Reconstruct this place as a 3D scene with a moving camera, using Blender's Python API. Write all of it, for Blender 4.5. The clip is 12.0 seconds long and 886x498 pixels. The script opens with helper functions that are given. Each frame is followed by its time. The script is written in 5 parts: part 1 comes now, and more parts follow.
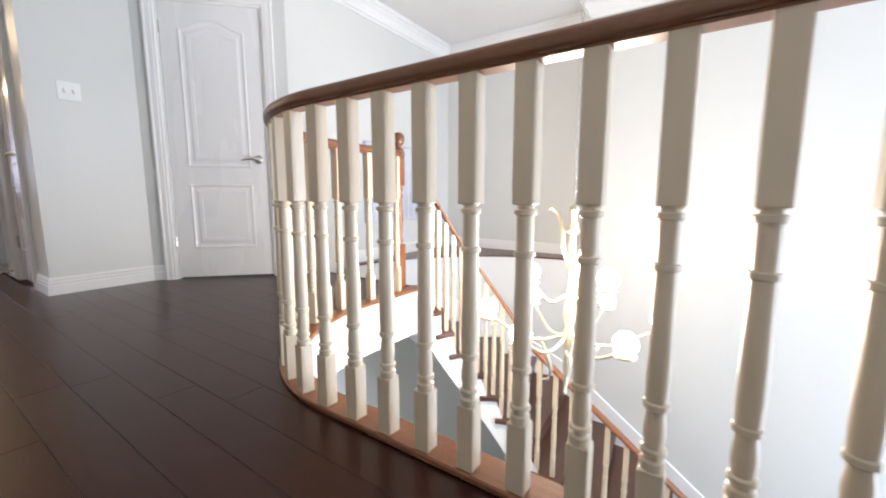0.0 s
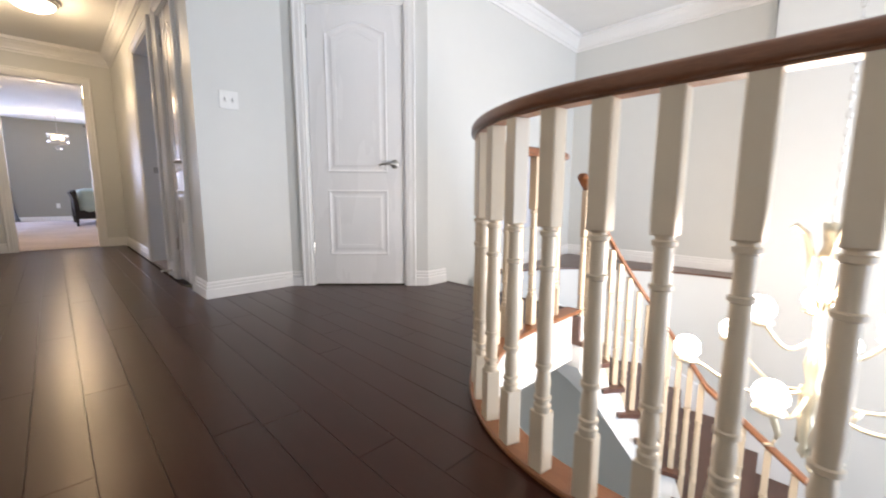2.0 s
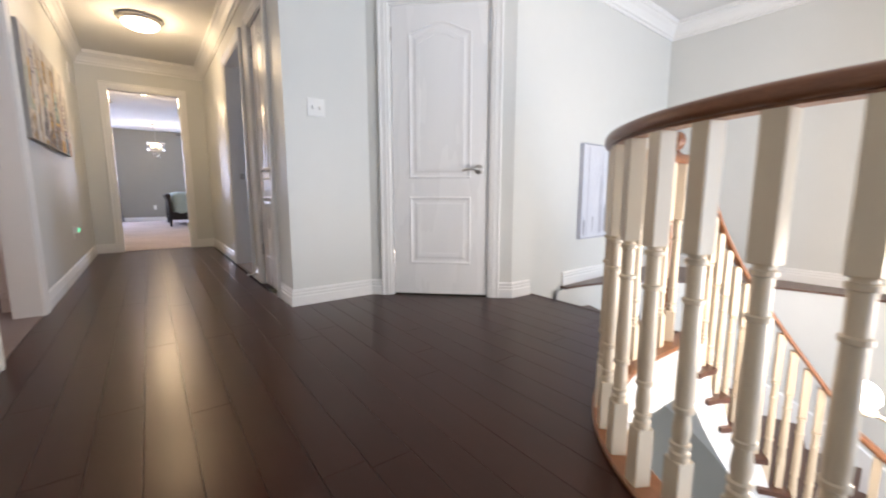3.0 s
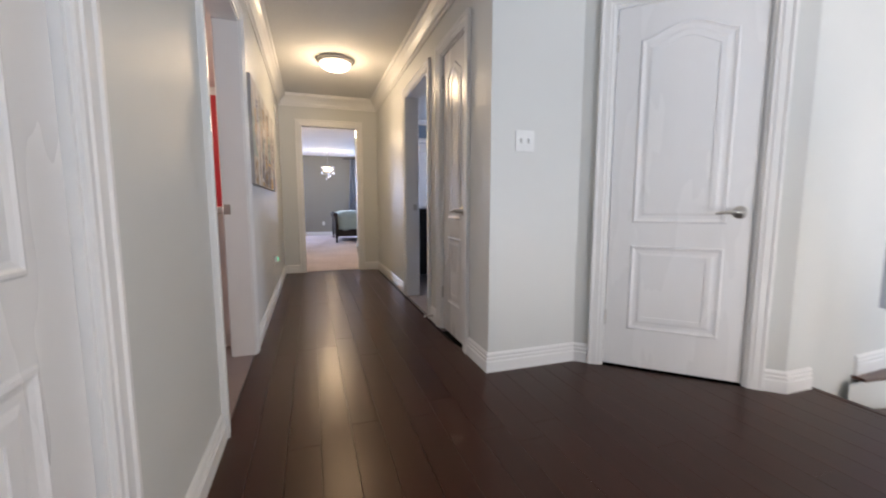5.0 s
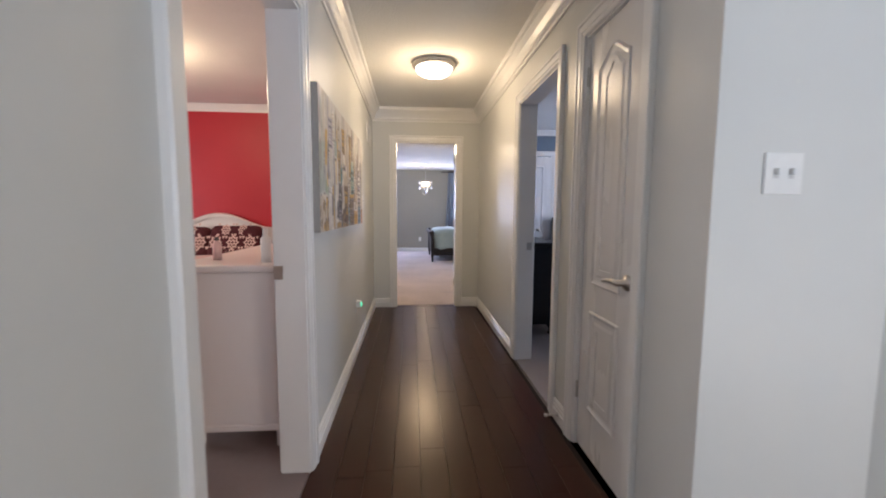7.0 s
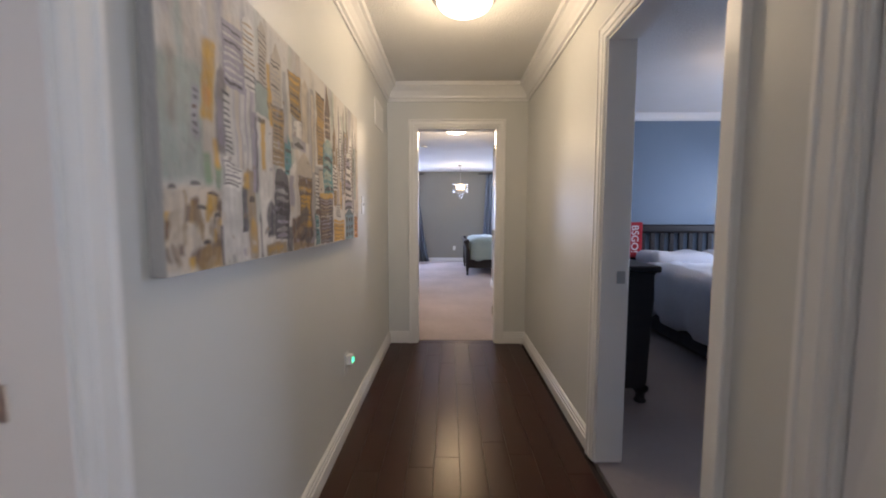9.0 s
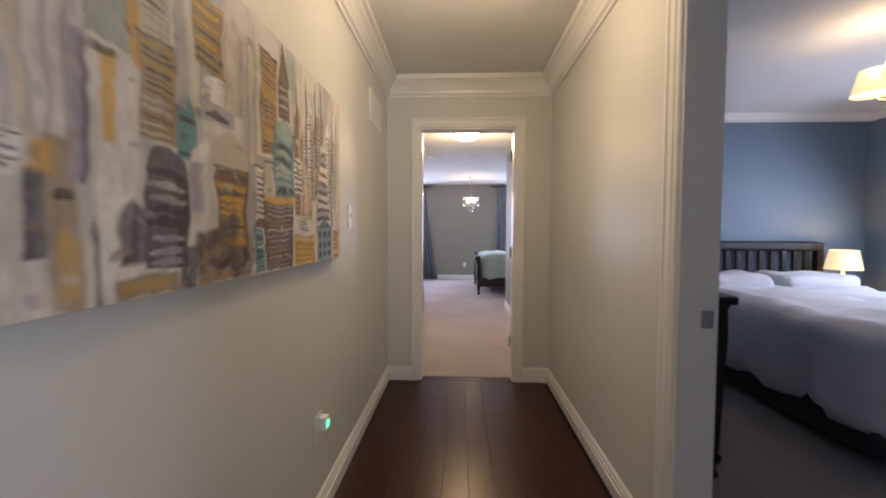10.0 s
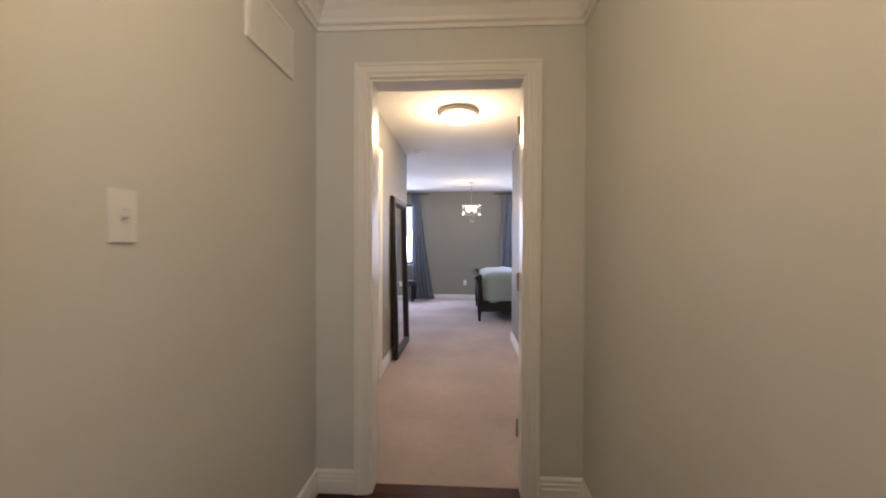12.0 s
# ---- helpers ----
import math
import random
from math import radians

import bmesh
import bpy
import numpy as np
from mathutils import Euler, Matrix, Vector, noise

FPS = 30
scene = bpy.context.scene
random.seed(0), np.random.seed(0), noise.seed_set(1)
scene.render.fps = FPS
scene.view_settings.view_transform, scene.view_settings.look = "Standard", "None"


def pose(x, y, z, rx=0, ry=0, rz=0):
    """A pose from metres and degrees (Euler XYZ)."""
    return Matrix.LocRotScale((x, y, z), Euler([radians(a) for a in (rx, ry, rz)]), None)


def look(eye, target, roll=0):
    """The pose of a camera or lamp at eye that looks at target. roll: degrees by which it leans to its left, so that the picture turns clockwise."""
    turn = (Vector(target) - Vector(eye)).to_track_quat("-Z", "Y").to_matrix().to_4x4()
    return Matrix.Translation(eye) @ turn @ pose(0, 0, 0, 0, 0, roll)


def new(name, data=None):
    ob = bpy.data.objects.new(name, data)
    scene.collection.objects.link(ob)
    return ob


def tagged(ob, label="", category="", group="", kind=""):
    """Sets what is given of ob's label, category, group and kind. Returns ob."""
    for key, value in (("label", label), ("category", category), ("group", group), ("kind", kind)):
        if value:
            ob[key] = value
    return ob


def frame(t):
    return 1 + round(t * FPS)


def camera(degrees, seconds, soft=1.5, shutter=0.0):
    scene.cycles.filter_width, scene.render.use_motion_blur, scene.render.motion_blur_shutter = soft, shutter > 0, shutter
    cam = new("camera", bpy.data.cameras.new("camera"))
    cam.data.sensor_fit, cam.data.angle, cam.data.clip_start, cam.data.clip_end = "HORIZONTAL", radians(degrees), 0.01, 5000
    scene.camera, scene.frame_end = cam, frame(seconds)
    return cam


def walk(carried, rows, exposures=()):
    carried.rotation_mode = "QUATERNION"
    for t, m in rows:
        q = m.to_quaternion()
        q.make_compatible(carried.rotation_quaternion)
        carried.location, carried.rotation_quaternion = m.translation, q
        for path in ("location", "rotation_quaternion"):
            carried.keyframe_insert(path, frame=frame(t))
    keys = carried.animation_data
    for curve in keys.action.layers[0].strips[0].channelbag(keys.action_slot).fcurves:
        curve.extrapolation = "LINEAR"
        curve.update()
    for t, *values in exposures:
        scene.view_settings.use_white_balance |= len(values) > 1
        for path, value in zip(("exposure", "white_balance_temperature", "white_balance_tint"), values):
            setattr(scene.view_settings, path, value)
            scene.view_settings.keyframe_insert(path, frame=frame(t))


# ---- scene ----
cam = camera(96.4, 12.0, soft=1.9, shutter=0.5)
PATH = [
    (0, (-0.317, 0.054, 0.644), (-1.445, 1.684, 0.376), 0.0),
    (0.5, (-0.438, 0.073, 0.65), (-1.644, 1.646, 0.383), 0.1),
    (1, (-0.572, 0.071, 0.65), (-1.87, 1.568, 0.377), 0.0),
    (1.5, (-0.735, 0.026, 0.678), (-2.096, 1.466, 0.405), 0.2),
    (2, (-0.891, -0.019, 0.7), (-2.306, 1.368, 0.426), 0.2),
    (2.5, (-1.024, -0.041, 0.729), (-2.521, 1.256, 0.455), 0.0),
    (3, (-1.158, -0.061, 0.748), (-2.751, 1.116, 0.473), -0.0),
    (3.5, (-1.313, -0.142, 0.782), (-2.998, 0.899, 0.499), 0.1),
    (3.7, (-1.386, -0.163, 0.797), (-3.1, 0.829, 0.521), 0.2),
    (5.5, (-2.022, -0.275, 1.041), (-3.955, 0.195, 0.83), -0.1),
    (6, (-2.245, -0.26, 1.117), (-4.209, 0.057, 0.906), -0.1),
    (6.5, (-2.483, -0.191, 1.16), (-4.464, -0.007, 0.954), 0.0),
    (7, (-2.771, -0.172, 1.197), (-4.756, -0.014, 1.011), 0.3),
    (7.2, (-2.904, -0.173, 1.201), (-4.89, -0.018, 1.025), 0.3),
    (8.8, (-3.837, -0.079, 1.203), (-5.83, -0.094, 1.041), 0.1),
    (9, (-3.956, -0.06, 1.214), (-5.949, -0.091, 1.055), 0.1),
    (9.5, (-4.207, -0.021, 1.219), (-6.202, -0.105, 1.095), -0.1),
    (10, (-4.519, -0.054, 1.212), (-6.516, -0.137, 1.128), 0.2),
    (10.5, (-4.827, 0.003, 1.224), (-6.824, -0.099, 1.164), 0.1),
    (11, (-5.139, 0.029, 1.22), (-7.136, -0.069, 1.182), 0.1),
    (11.5, (-5.48, 0.048, 1.234), (-7.476, -0.065, 1.207), 0.1),
    (12, (-5.79, 0.105, 1.235), (-7.786, -0.012, 1.214), 0.2),
]
EXPOSURES = [(0.0, 0.43, 6700, 17), (2.5, 0.44, 6800, 18), (3.7, 0.37, 6750, 18), (5.5, 0.23, 6600, 18), (7.2, 0.20, 6500, 18), (9.0, 0.02, 6400, 18), (10.0, -0.06, 6900, 19), (11.0, -0.09, 7250, 20), (12.0, -0.08, 7150, 20)]
walk(cam, [(t, look(eye, target, roll)) for t, eye, target, roll in PATH], EXPOSURES)

# ---------------------------------------------------------------- world and light
CEIL = 2.44
LOW = -2.74
BEDX = -14.75    # back wall of the main bedroom
world = bpy.data.worlds.new("sky")
scene.world = world
world.use_nodes = True
wn = world.node_tree.nodes
sky = wn.new("ShaderNodeTexSky")
sky.sky_type, sky.sun_disc = "NISHITA", False
sky.sun_elevation, sky.sun_rotation = radians(35), radians(200)
world.node_tree.links.new(sky.outputs[0], wn["Background"].inputs[0])
wn["Background"].inputs[1].default_value = 0.12


def area(name, eye, target, w, h, watts, colour):
    data = bpy.data.lights.new(name, "AREA")
    data.shape, data.size, data.size_y, data.energy, data.color = "RECTANGLE", w, h, watts, colour
    ob = new(name, data)
    ob.matrix_world = look(eye, target)
    return ob


def bulb(name, place, watts, colour, radius=0.05):
    data = bpy.data.lights.new(name, "POINT")
    data.energy, data.color, data.shadow_soft_size = watts, colour, radius
    ob = new(name, data)
    ob.location = place
    return ob


sun_data = bpy.data.lights.new("sun", "SUN")
sun_data.energy, sun_data.angle, sun_data.color = 0.5, radians(15), (1, 0.95, 0.88)
sun_ob = new("sun", sun_data)
sun_ob.rotation_euler = (radians(55), 0, radians(20))

DAY = (0.80, 0.90, 1.0)
WARM = (1.0, 0.78, 0.48)
# daylight through the tall foyer window, the bedroom windows and the window of the blue room
area("foyer_window_light", (3.5, 2.4, -0.05), (-1.0, 2.0, -0.05), 1.5, 4.1, 208, (0.62, 0.80, 1.0))
area("bedroom_window_light", (BEDX + 0.16, -1.75, 1.45), (-12.5, -1.0, 0.9), 1.3, 1.4, 92, (0.56, 0.69, 1.0))
area("bedroom_window_light", (BEDX + 0.16, 1.95, 1.45), (-12.5, 1.2, 0.9), 1.3, 1.4, 92, (0.56, 0.69, 1.0))
area("blue_room_window_light", (-7.35, 4.10, 1.475), (-7.35, 2.6, 0.55), 1.2, 1.15, 50, (0.62, 0.76, 1.0))
# added fill to brighten the red room, set at an assumed, unseen window
area("red_room_fill_light", (-5.6, -4.78, 1.45), (-5.6, -2.4, 1.0), 1.3, 1.2, 30, (0.9, 0.95, 1.0))
# lamps
bulb("hall_lamp_light", (-6.22, 0.02, 2.27), 16, WARM, 0.12)
bulb("bedroom_lamp_light", (-9.36, 0.03, 2.27), 44, WARM, 0.12)
bulb("bedroom_chandelier_light", (-13.4, 0.2, 2.02), 13, WARM, 0.08)
bulb("foyer_chandelier_light", (-0.925, 2.12, 0.3), 80, (1.0, 0.89, 0.75), 0.3)
bulb("table_lamp_light", (-8.48, 3.64, 0.98), 8, (1.0, 0.72, 0.36), 0.05)
bulb("blue_room_lamp_light", (-6.95, 2.35, 2.2), 4.5, (1.0, 0.78, 0.5), 0.06)
bulb("red_room_lamp_light", (-6.0, -2.3, 2.25), 26, WARM, 0.12)


# ---------------------------------------------------------------- materials
def mat(name, c1, c2=None, scale=3.0, rough=0.5, bump=0.0, bscale=60.0, metal=0.0, fine=0.25, vary=0.0, stretch=None, spec=0.5, sheen=0.0, even=False):
    m = bpy.data.materials.new(name)
    m.use_nodes = True
    nt = m.node_tree
    n, l = nt.nodes, nt.links
    b = n["Principled BSDF"]
    b.inputs["Roughness"].default_value, b.inputs["Metallic"].default_value = rough, metal
    b.inputs["Specular IOR Level"].default_value = spec
    b.inputs["Sheen Weight"].default_value = sheen
    c2 = c2 or tuple(v * 0.9 for v in c1)
    co = n.new("ShaderNodeTexCoord")
    mp = n.new("ShaderNodeMapping")
    l.new(co.outputs["Object"], mp.inputs[0])
    if stretch:
        mp.inputs["Scale"].default_value = stretch
    info = n.new("ShaderNodeObjectInfo")
    if vary:
        mul = n.new("ShaderNodeMath")
        mul.operation = "MULTIPLY"
        mul.inputs[1].default_value = 37.0
        l.new(info.outputs["Random"], mul.inputs[0])
        l.new(mul.outputs[0], mp.inputs["Location"])
    big, small = n.new("ShaderNodeTexNoise"), n.new("ShaderNodeTexNoise")
    big.inputs["Scale"].default_value, small.inputs["Scale"].default_value = scale, scale * 11
    big.inputs["Detail"].default_value, small.inputs["Detail"].default_value = 3, 4
    l.new(mp.outputs[0], big.inputs["Vector"])
    l.new(mp.outputs[0], small.inputs["Vector"])
    mixv = n.new("ShaderNodeMix")
    mixv.inputs[0].default_value = fine
    l.new(big.outputs[0], mixv.inputs[2])
    l.new(small.outputs[0], mixv.inputs[3])
    ramp = n.new("ShaderNodeValToRGB")
    ramp.color_ramp.elements[0].position, ramp.color_ramp.elements[1].position = 0.32, 0.68
    ramp.color_ramp.elements[0].color, ramp.color_ramp.elements[1].color = (*c1, 1), (*c2, 1)
    l.new(mixv.outputs[0], ramp.inputs[0])
    out = ramp.outputs[0]
    if vary:
        hsv = n.new("ShaderNodeHueSaturation")
        rng = n.new("ShaderNodeMapRange")
        rng.inputs[3].default_value, rng.inputs[4].default_value = 1 - vary, 1 + vary
        l.new(info.outputs["Random"], rng.inputs[0])
        l.new(rng.outputs[0], hsv.inputs["Value"])
        l.new(out, hsv.inputs["Color"])
        out = hsv.outputs[0]
    l.new(out, b.inputs["Base Color"])
    rr = n.new("ShaderNodeMapRange")
    rr.inputs[3].default_value, rr.inputs[4].default_value = rough * 0.88, min(1, rough * 1.14)
    l.new(big.outputs[0], rr.inputs[0])
    if even:
        b.inputs["Roughness"].default_value = rough
    else:
        l.new(rr.outputs[0], b.inputs["Roughness"])
    if bump:
        tex = n.new("ShaderNodeTexNoise")
        tex.inputs["Scale"].default_value, tex.inputs["Detail"].default_value = bscale, 3
        l.new(mp.outputs[0], tex.inputs["Vector"])
        bp = n.new("ShaderNodeBump")
        bp.inputs["Strength"].default_value, bp.inputs["Distance"].default_value = bump, 0.01
        l.new(tex.outputs[0], bp.inputs["Height"])
        l.new(bp.outputs[0], b.inputs["Normal"])
    return m


def glow(name, colour, strength, rough=0.4):
    m = mat(name, colour, colour, rough=rough)
    b = m.node_tree.nodes["Principled BSDF"]
    b.inputs["Emission Color"].default_value, b.inputs["Emission Strength"].default_value = (*colour, 1), strength
    return m


def clear(name, colour=(1, 1, 1), rough=0.0):
    m = bpy.data.materials.new(name)
    m.use_nodes = True
    b = m.node_tree.nodes["Principled BSDF"]
    b.inputs["Base Color"].default_value = (*colour, 1)
    b.inputs["Transmission Weight"].default_value, b.inputs["Roughness"].default_value, b.inputs["IOR"].default_value = 1, rough, 1.45
    return m


WALL = mat("wall_paint", (0.66, 0.665, 0.64), (0.63, 0.635, 0.61), 0.8, 0.42, 0.05, 240)
TRIM = mat("white_trim_paint", (0.82, 0.815, 0.80), (0.79, 0.785, 0.77), 2, 0.3, 0.02, 90)
DOORP = mat("white_door_paint", (0.80, 0.795, 0.79), (0.77, 0.765, 0.76), 1.5, 0.27, 0.02, 160, stretch=(3, 3, 0.6))
CEILM = mat("stipple_ceiling", (0.80, 0.795, 0.78), (0.76, 0.755, 0.74), 2, 0.9, 0.55, 75)
PLANK = mat("espresso_wood", (0.031, 0.0082, 0.0056), (0.041, 0.0108, 0.0074), 2, 0.276, 0.0, 60, vary=0.05, stretch=(0.5, 6, 6), fine=0.35, spec=0.28, even=True)
PLANK.node_tree.nodes["Principled BSDF"].inputs["Specular Tint"].default_value = (1.0, 0.84, 0.62, 1)
SUBF = mat("subfloor", (0.012, 0.006, 0.005), rough=0.8)
OAK = mat("stained_oak", (0.17, 0.062, 0.025), (0.27, 0.11, 0.045), 6, 0.3, 0.06, 60, stretch=(1, 5, 5), fine=0.5)
RAILM = mat("brown_handrail", (0.13, 0.047, 0.020), (0.21, 0.082, 0.036), 5, 0.32, 0.04, 60, stretch=(1, 5, 5), fine=0.5)
TREADM = mat("dark_tread_wood", (0.075, 0.032, 0.020), (0.12, 0.054, 0.034), 4, 0.3, 0.05, 60, fine=0.5)
CARPET = mat("beige_carpet", (0.60, 0.505, 0.495), (0.43, 0.36, 0.36), 1.7, 1.0, 0.9, 420, fine=0.3, sheen=0.3)
CARPET2 = mat("taupe_carpet", (0.30, 0.245, 0.235), (0.24, 0.195, 0.19), 2.2, 1.0, 0.9, 420, fine=0.4, sheen=0.3)
CARPET3 = mat("brown_carpet", (0.31, 0.215, 0.19), (0.25, 0.17, 0.15), 2.2, 1.0, 0.9, 420, fine=0.4, sheen=0.3)
BEDWALL = mat("taupe_wall_paint", (0.31, 0.305, 0.265), (0.29, 0.285, 0.248), 0.8, 0.5, 0.05, 240)
BLUEW = mat("blue_wall_paint", (0.165, 0.225, 0.30), (0.15, 0.21, 0.285), 0.8, 0.5, 0.05, 240)
REDW = mat("red_wall_paint", (0.48, 0.018, 0.03), (0.44, 0.015, 0.026), 0.8, 0.45, 0.05, 240)
PINKW = mat("pale_pink_wall_paint", (0.68, 0.58, 0.55), (0.65, 0.55, 0.52), 0.8, 0.5, 0.05, 240)
NICKEL = mat("brushed_nickel", (0.55, 0.53, 0.50), (0.48, 0.46, 0.43), 20, 0.3, metal=1.0)
BRONZE = mat("aged_nickel_ring", (0.46, 0.43, 0.39), (0.40, 0.37, 0.34), 15, 0.38, metal=0.5)
BRASS = mat("pale_brass", (0.80, 0.71, 0.55), (0.70, 0.61, 0.45), 12, 0.34, metal=1.0)
PLASTIC = mat("white_plastic", (0.82, 0.82, 0.80), rough=0.3)
SLOTGREY = mat("grey_slot", (0.62, 0.61, 0.59), rough=0.5)
DARKSLOT = mat("dark_slot", (0.05, 0.05, 0.05), rough=0.6)
ESPRESSO = mat("black_brown_furniture", (0.012, 0.0095, 0.01), (0.02, 0.015, 0.015), 5, 0.42, 0.04, 70, stretch=(1, 1, 4), spec=0.35)
WHITEF = mat("white_furniture_paint", (0.80, 0.755, 0.73), (0.77, 0.725, 0.70), 2, 0.35, 0.02, 80)
LINEN = mat("white_bedding", (0.62, 0.62, 0.66), (0.55, 0.55, 0.60), 5, 0.9, 0.25, 40, sheen=0.2)
TEAL = mat("pale_teal_bedding", (0.36, 0.46, 0.46), (0.31, 0.41, 0.42), 5, 0.9, 0.25, 40, sheen=0.2)
PINK = mat("pink_bedding", (0.74, 0.50, 0.47), (0.68, 0.45, 0.42), 5, 0.9, 0.25, 40, sheen=0.2)
BASEFAB = mat("dark_bed_base_fabric", (0.045, 0.045, 0.055), rough=0.95, bump=0.3, bscale=300)
CURT = mat("blue_grey_curtain", (0.33, 0.37, 0.42), (0.25, 0.285, 0.33), 3, 0.75, 0.2, 260, stretch=(2, 2, 0.4))
ct = CURT.node_tree
thin, blend = ct.nodes.new("ShaderNodeBsdfTranslucent"), ct.nodes.new("ShaderNodeMixShader")
thin.inputs[0].default_value, blend.inputs[0].default_value = (0.42, 0.47, 0.53, 1), 0.4
ct.links.new(ct.nodes["Principled BSDF"].outputs[0], blend.inputs[1])
ct.links.new(thin.outputs[0], blend.inputs[2])
ct.links.new(blend.outputs[0], ct.nodes["Material Output"].inputs[0])
SHADE = glow("cream_lamp_shade", (1.0, 0.78, 0.45), 0.85)
DOME = glow("frosted_glass_dome", (1.0, 0.90, 0.72), 7.0)
BULBM = glow("lit_bulb", (1.0, 0.84, 0.6), 5.0)
FLAME = glow("frosted_torch_glass", (1.0, 0.93, 0.80), 18.0)
# white balusters; the warm shade on their near faces is put into this tan
BALP = mat("warm_shaded_baluster_paint", (0.61, 0.505, 0.375), (0.575, 0.47, 0.345), 3, 0.32, 0.02, 90)
GREEN = glow("green_night_light", (0.05, 1.0, 0.45), 2.5)
GLASS = clear("window_glass")
CRYSTAL = clear("crystal")
MIRROR = mat("mirror_glass", (0.85, 0.86, 0.86), (0.85, 0.86, 0.86), rough=0.02, metal=1.0)
DAMASK_D = mat("burgundy_damask", (0.075, 0.008, 0.014), (0.05, 0.006, 0.010), 20, 0.9)
DAMASK_L = mat("pink_damask", (0.66, 0.47, 0.42), (0.60, 0.42, 0.38), 20, 0.9)
REDCLOTH = mat("red_cloth", (0.42, 0.015, 0.025), (0.36, 0.012, 0.02), 6, 0.85, 0.2, 200)
TILE = mat("pale_stone_floor", (0.58, 0.55, 0.50), (0.50, 0.47, 0.43), 2, 0.25)
BLACKFR = mat("black_window_frame", (0.02, 0.02, 0.022), rough=0.4)


# ---------------------------------------------------------------- mesh helpers
def part(name, bm, material, parent=None, label="", smooth=False):
    mesh = bpy.data.meshes.new(name)
    bmesh.ops.recalc_face_normals(bm, faces=bm.faces)
    if smooth:
        for f in bm.faces:
            f.smooth = True
    bm.to_mesh(mesh)
    bm.free()
    for m in (material if isinstance(material, (list, tuple)) else [material]):
        mesh.materials.append(m)
    ob = new(name, mesh)
    if parent:
        ob.parent = parent
    if label:
        ob["label"] = label
    return ob


def thing(name, label, category, m=None, group="", kind=""):
    ob = new(name)
    ob.empty_display_size = 0.1
    if m:
        ob.matrix_world = m
    return tagged(ob, label, category, group, kind)


def setting(name, bm, material, label, category, smooth=False):
    return tagged(part(name, bm, material, smooth=smooth), label, category, "", "structure")


def box(bm, x0, x1, y0, y1, z0, z1, bevel=0.0, segments=1, mi=0):
    v = [bm.verts.new((x, y, z)) for z in (z0, z1) for y in (y0, y1) for x in (x0, x1)]
    fs = [bm.faces.new([v[i] for i in q]) for q in ((0, 2, 3, 1), (4, 5, 7, 6), (0, 1, 5, 4), (2, 6, 7, 3), (0, 4, 6, 2), (1, 3, 7, 5))]
    for f in fs:
        f.material_index = mi
    if bevel:
        es = list({e for f in fs for e in f.edges})
        bmesh.ops.bevel(bm, geom=es, offset=bevel, segments=segments, affect="EDGES", profile=0.5)
    return bm


def cuboid(*a, **k):
    return box(bmesh.new(), *a, **k)


def lathe(bm, profile, centre=(0, 0, 0), seg=20, squash=(1, 1)):
    rings = []
    for r, z in profile:
        if r < 1e-5:
            rings.append([bm.verts.new((centre[0], centre[1], centre[2] + z))])
        else:
            rings.append([bm.verts.new((centre[0] + r * squash[0] * math.cos(2 * math.pi * i / seg), centre[1] + r * squash[1] * math.sin(2 * math.pi * i / seg), centre[2] + z)) for i in range(seg)])
    for a, b in zip(rings, rings[1:]):
        for i in range(seg):
            j = (i + 1) % seg
            if len(a) == 1 and len(b) == 1:
                continue
            if len(a) == 1:
                bm.faces.new((a[0], b[i], b[j]))
            elif len(b) == 1:
                bm.faces.new((a[i], b[0], a[j]))
            else:
                bm.faces.new((a[i], a[j], b[j], b[i]))
    return bm


def sweep(bm, path, profile, place, closed=False):
    """Sweeps a closed profile of (offset to the left of the path, height) along a flat path; place maps (u, v, height) to the world."""
    n, rings = len(path), []
    for i in range(n):
        p = Vector(path[i])
        a = (p - Vector(path[i - 1])).normalized() if (i or closed) else None
        b = (Vector(path[(i + 1) % n]) - p).normalized() if (i < n - 1 or closed) else None
        a, b = a or b, b or a
        na, nb = Vector((-a.y, a.x)), Vector((-b.y, b.x))
        mit = (na + nb).normalized()
        k = 1 / max(0.35, mit.dot(na))
        rings.append([bm.verts.new(place(p.x + mit.x * o * k, p.y + mit.y * o * k, h)) for o, h in profile])
    m = len(profile)
    for i in range(n if closed else n - 1):
        r, s = rings[i], rings[(i + 1) % n]
        for j in range(m):
            bm.faces.new((r[j], r[(j + 1) % m], s[(j + 1) % m], s[j]))
    if not closed:
        bm.faces.new(rings[0])
        bm.faces.new(rings[-1][::-1])
    return bm


def tube(bm, points, r, seg=8):
    """A round bar along 3D points."""
    pts = [Vector(p) for p in points]
    rings = []
    for i, p in enumerate(pts):
        d = (pts[min(i + 1, len(pts) - 1)] - pts[max(i - 1, 0)]).normalized()
        side = d.cross(Vector((0, 0, 1)) if abs(d.z) < 0.95 else Vector((1, 0, 0))).normalized()
        up = side.cross(d)
        rad = r[i] if isinstance(r, (list, tuple)) else r
        rings.append([bm.verts.new(p + rad * (math.cos(2 * math.pi * k / seg) * side + math.sin(2 * math.pi * k / seg) * up)) for k in range(seg)])
    for a, b in zip(rings, rings[1:]):
        for k in range(seg):
            bm.faces.new((a[k], a[(k + 1) % seg], b[(k + 1) % seg], b[k]))
    bm.faces.new(rings[0][::-1])
    bm.faces.new(rings[-1])
    return bm


def flat(u, v, h):
    return (u, v, h)


def wall_frame(px, py, dx, dy):
    """Maps (u along the wall, v up, h out of the wall to the left of its direction)."""
    d = Vector((dx, dy)).normalized()
    return lambda u, v, h: (px + u * d.x - h * d.y, py + u * d.y + h * d.x, v)


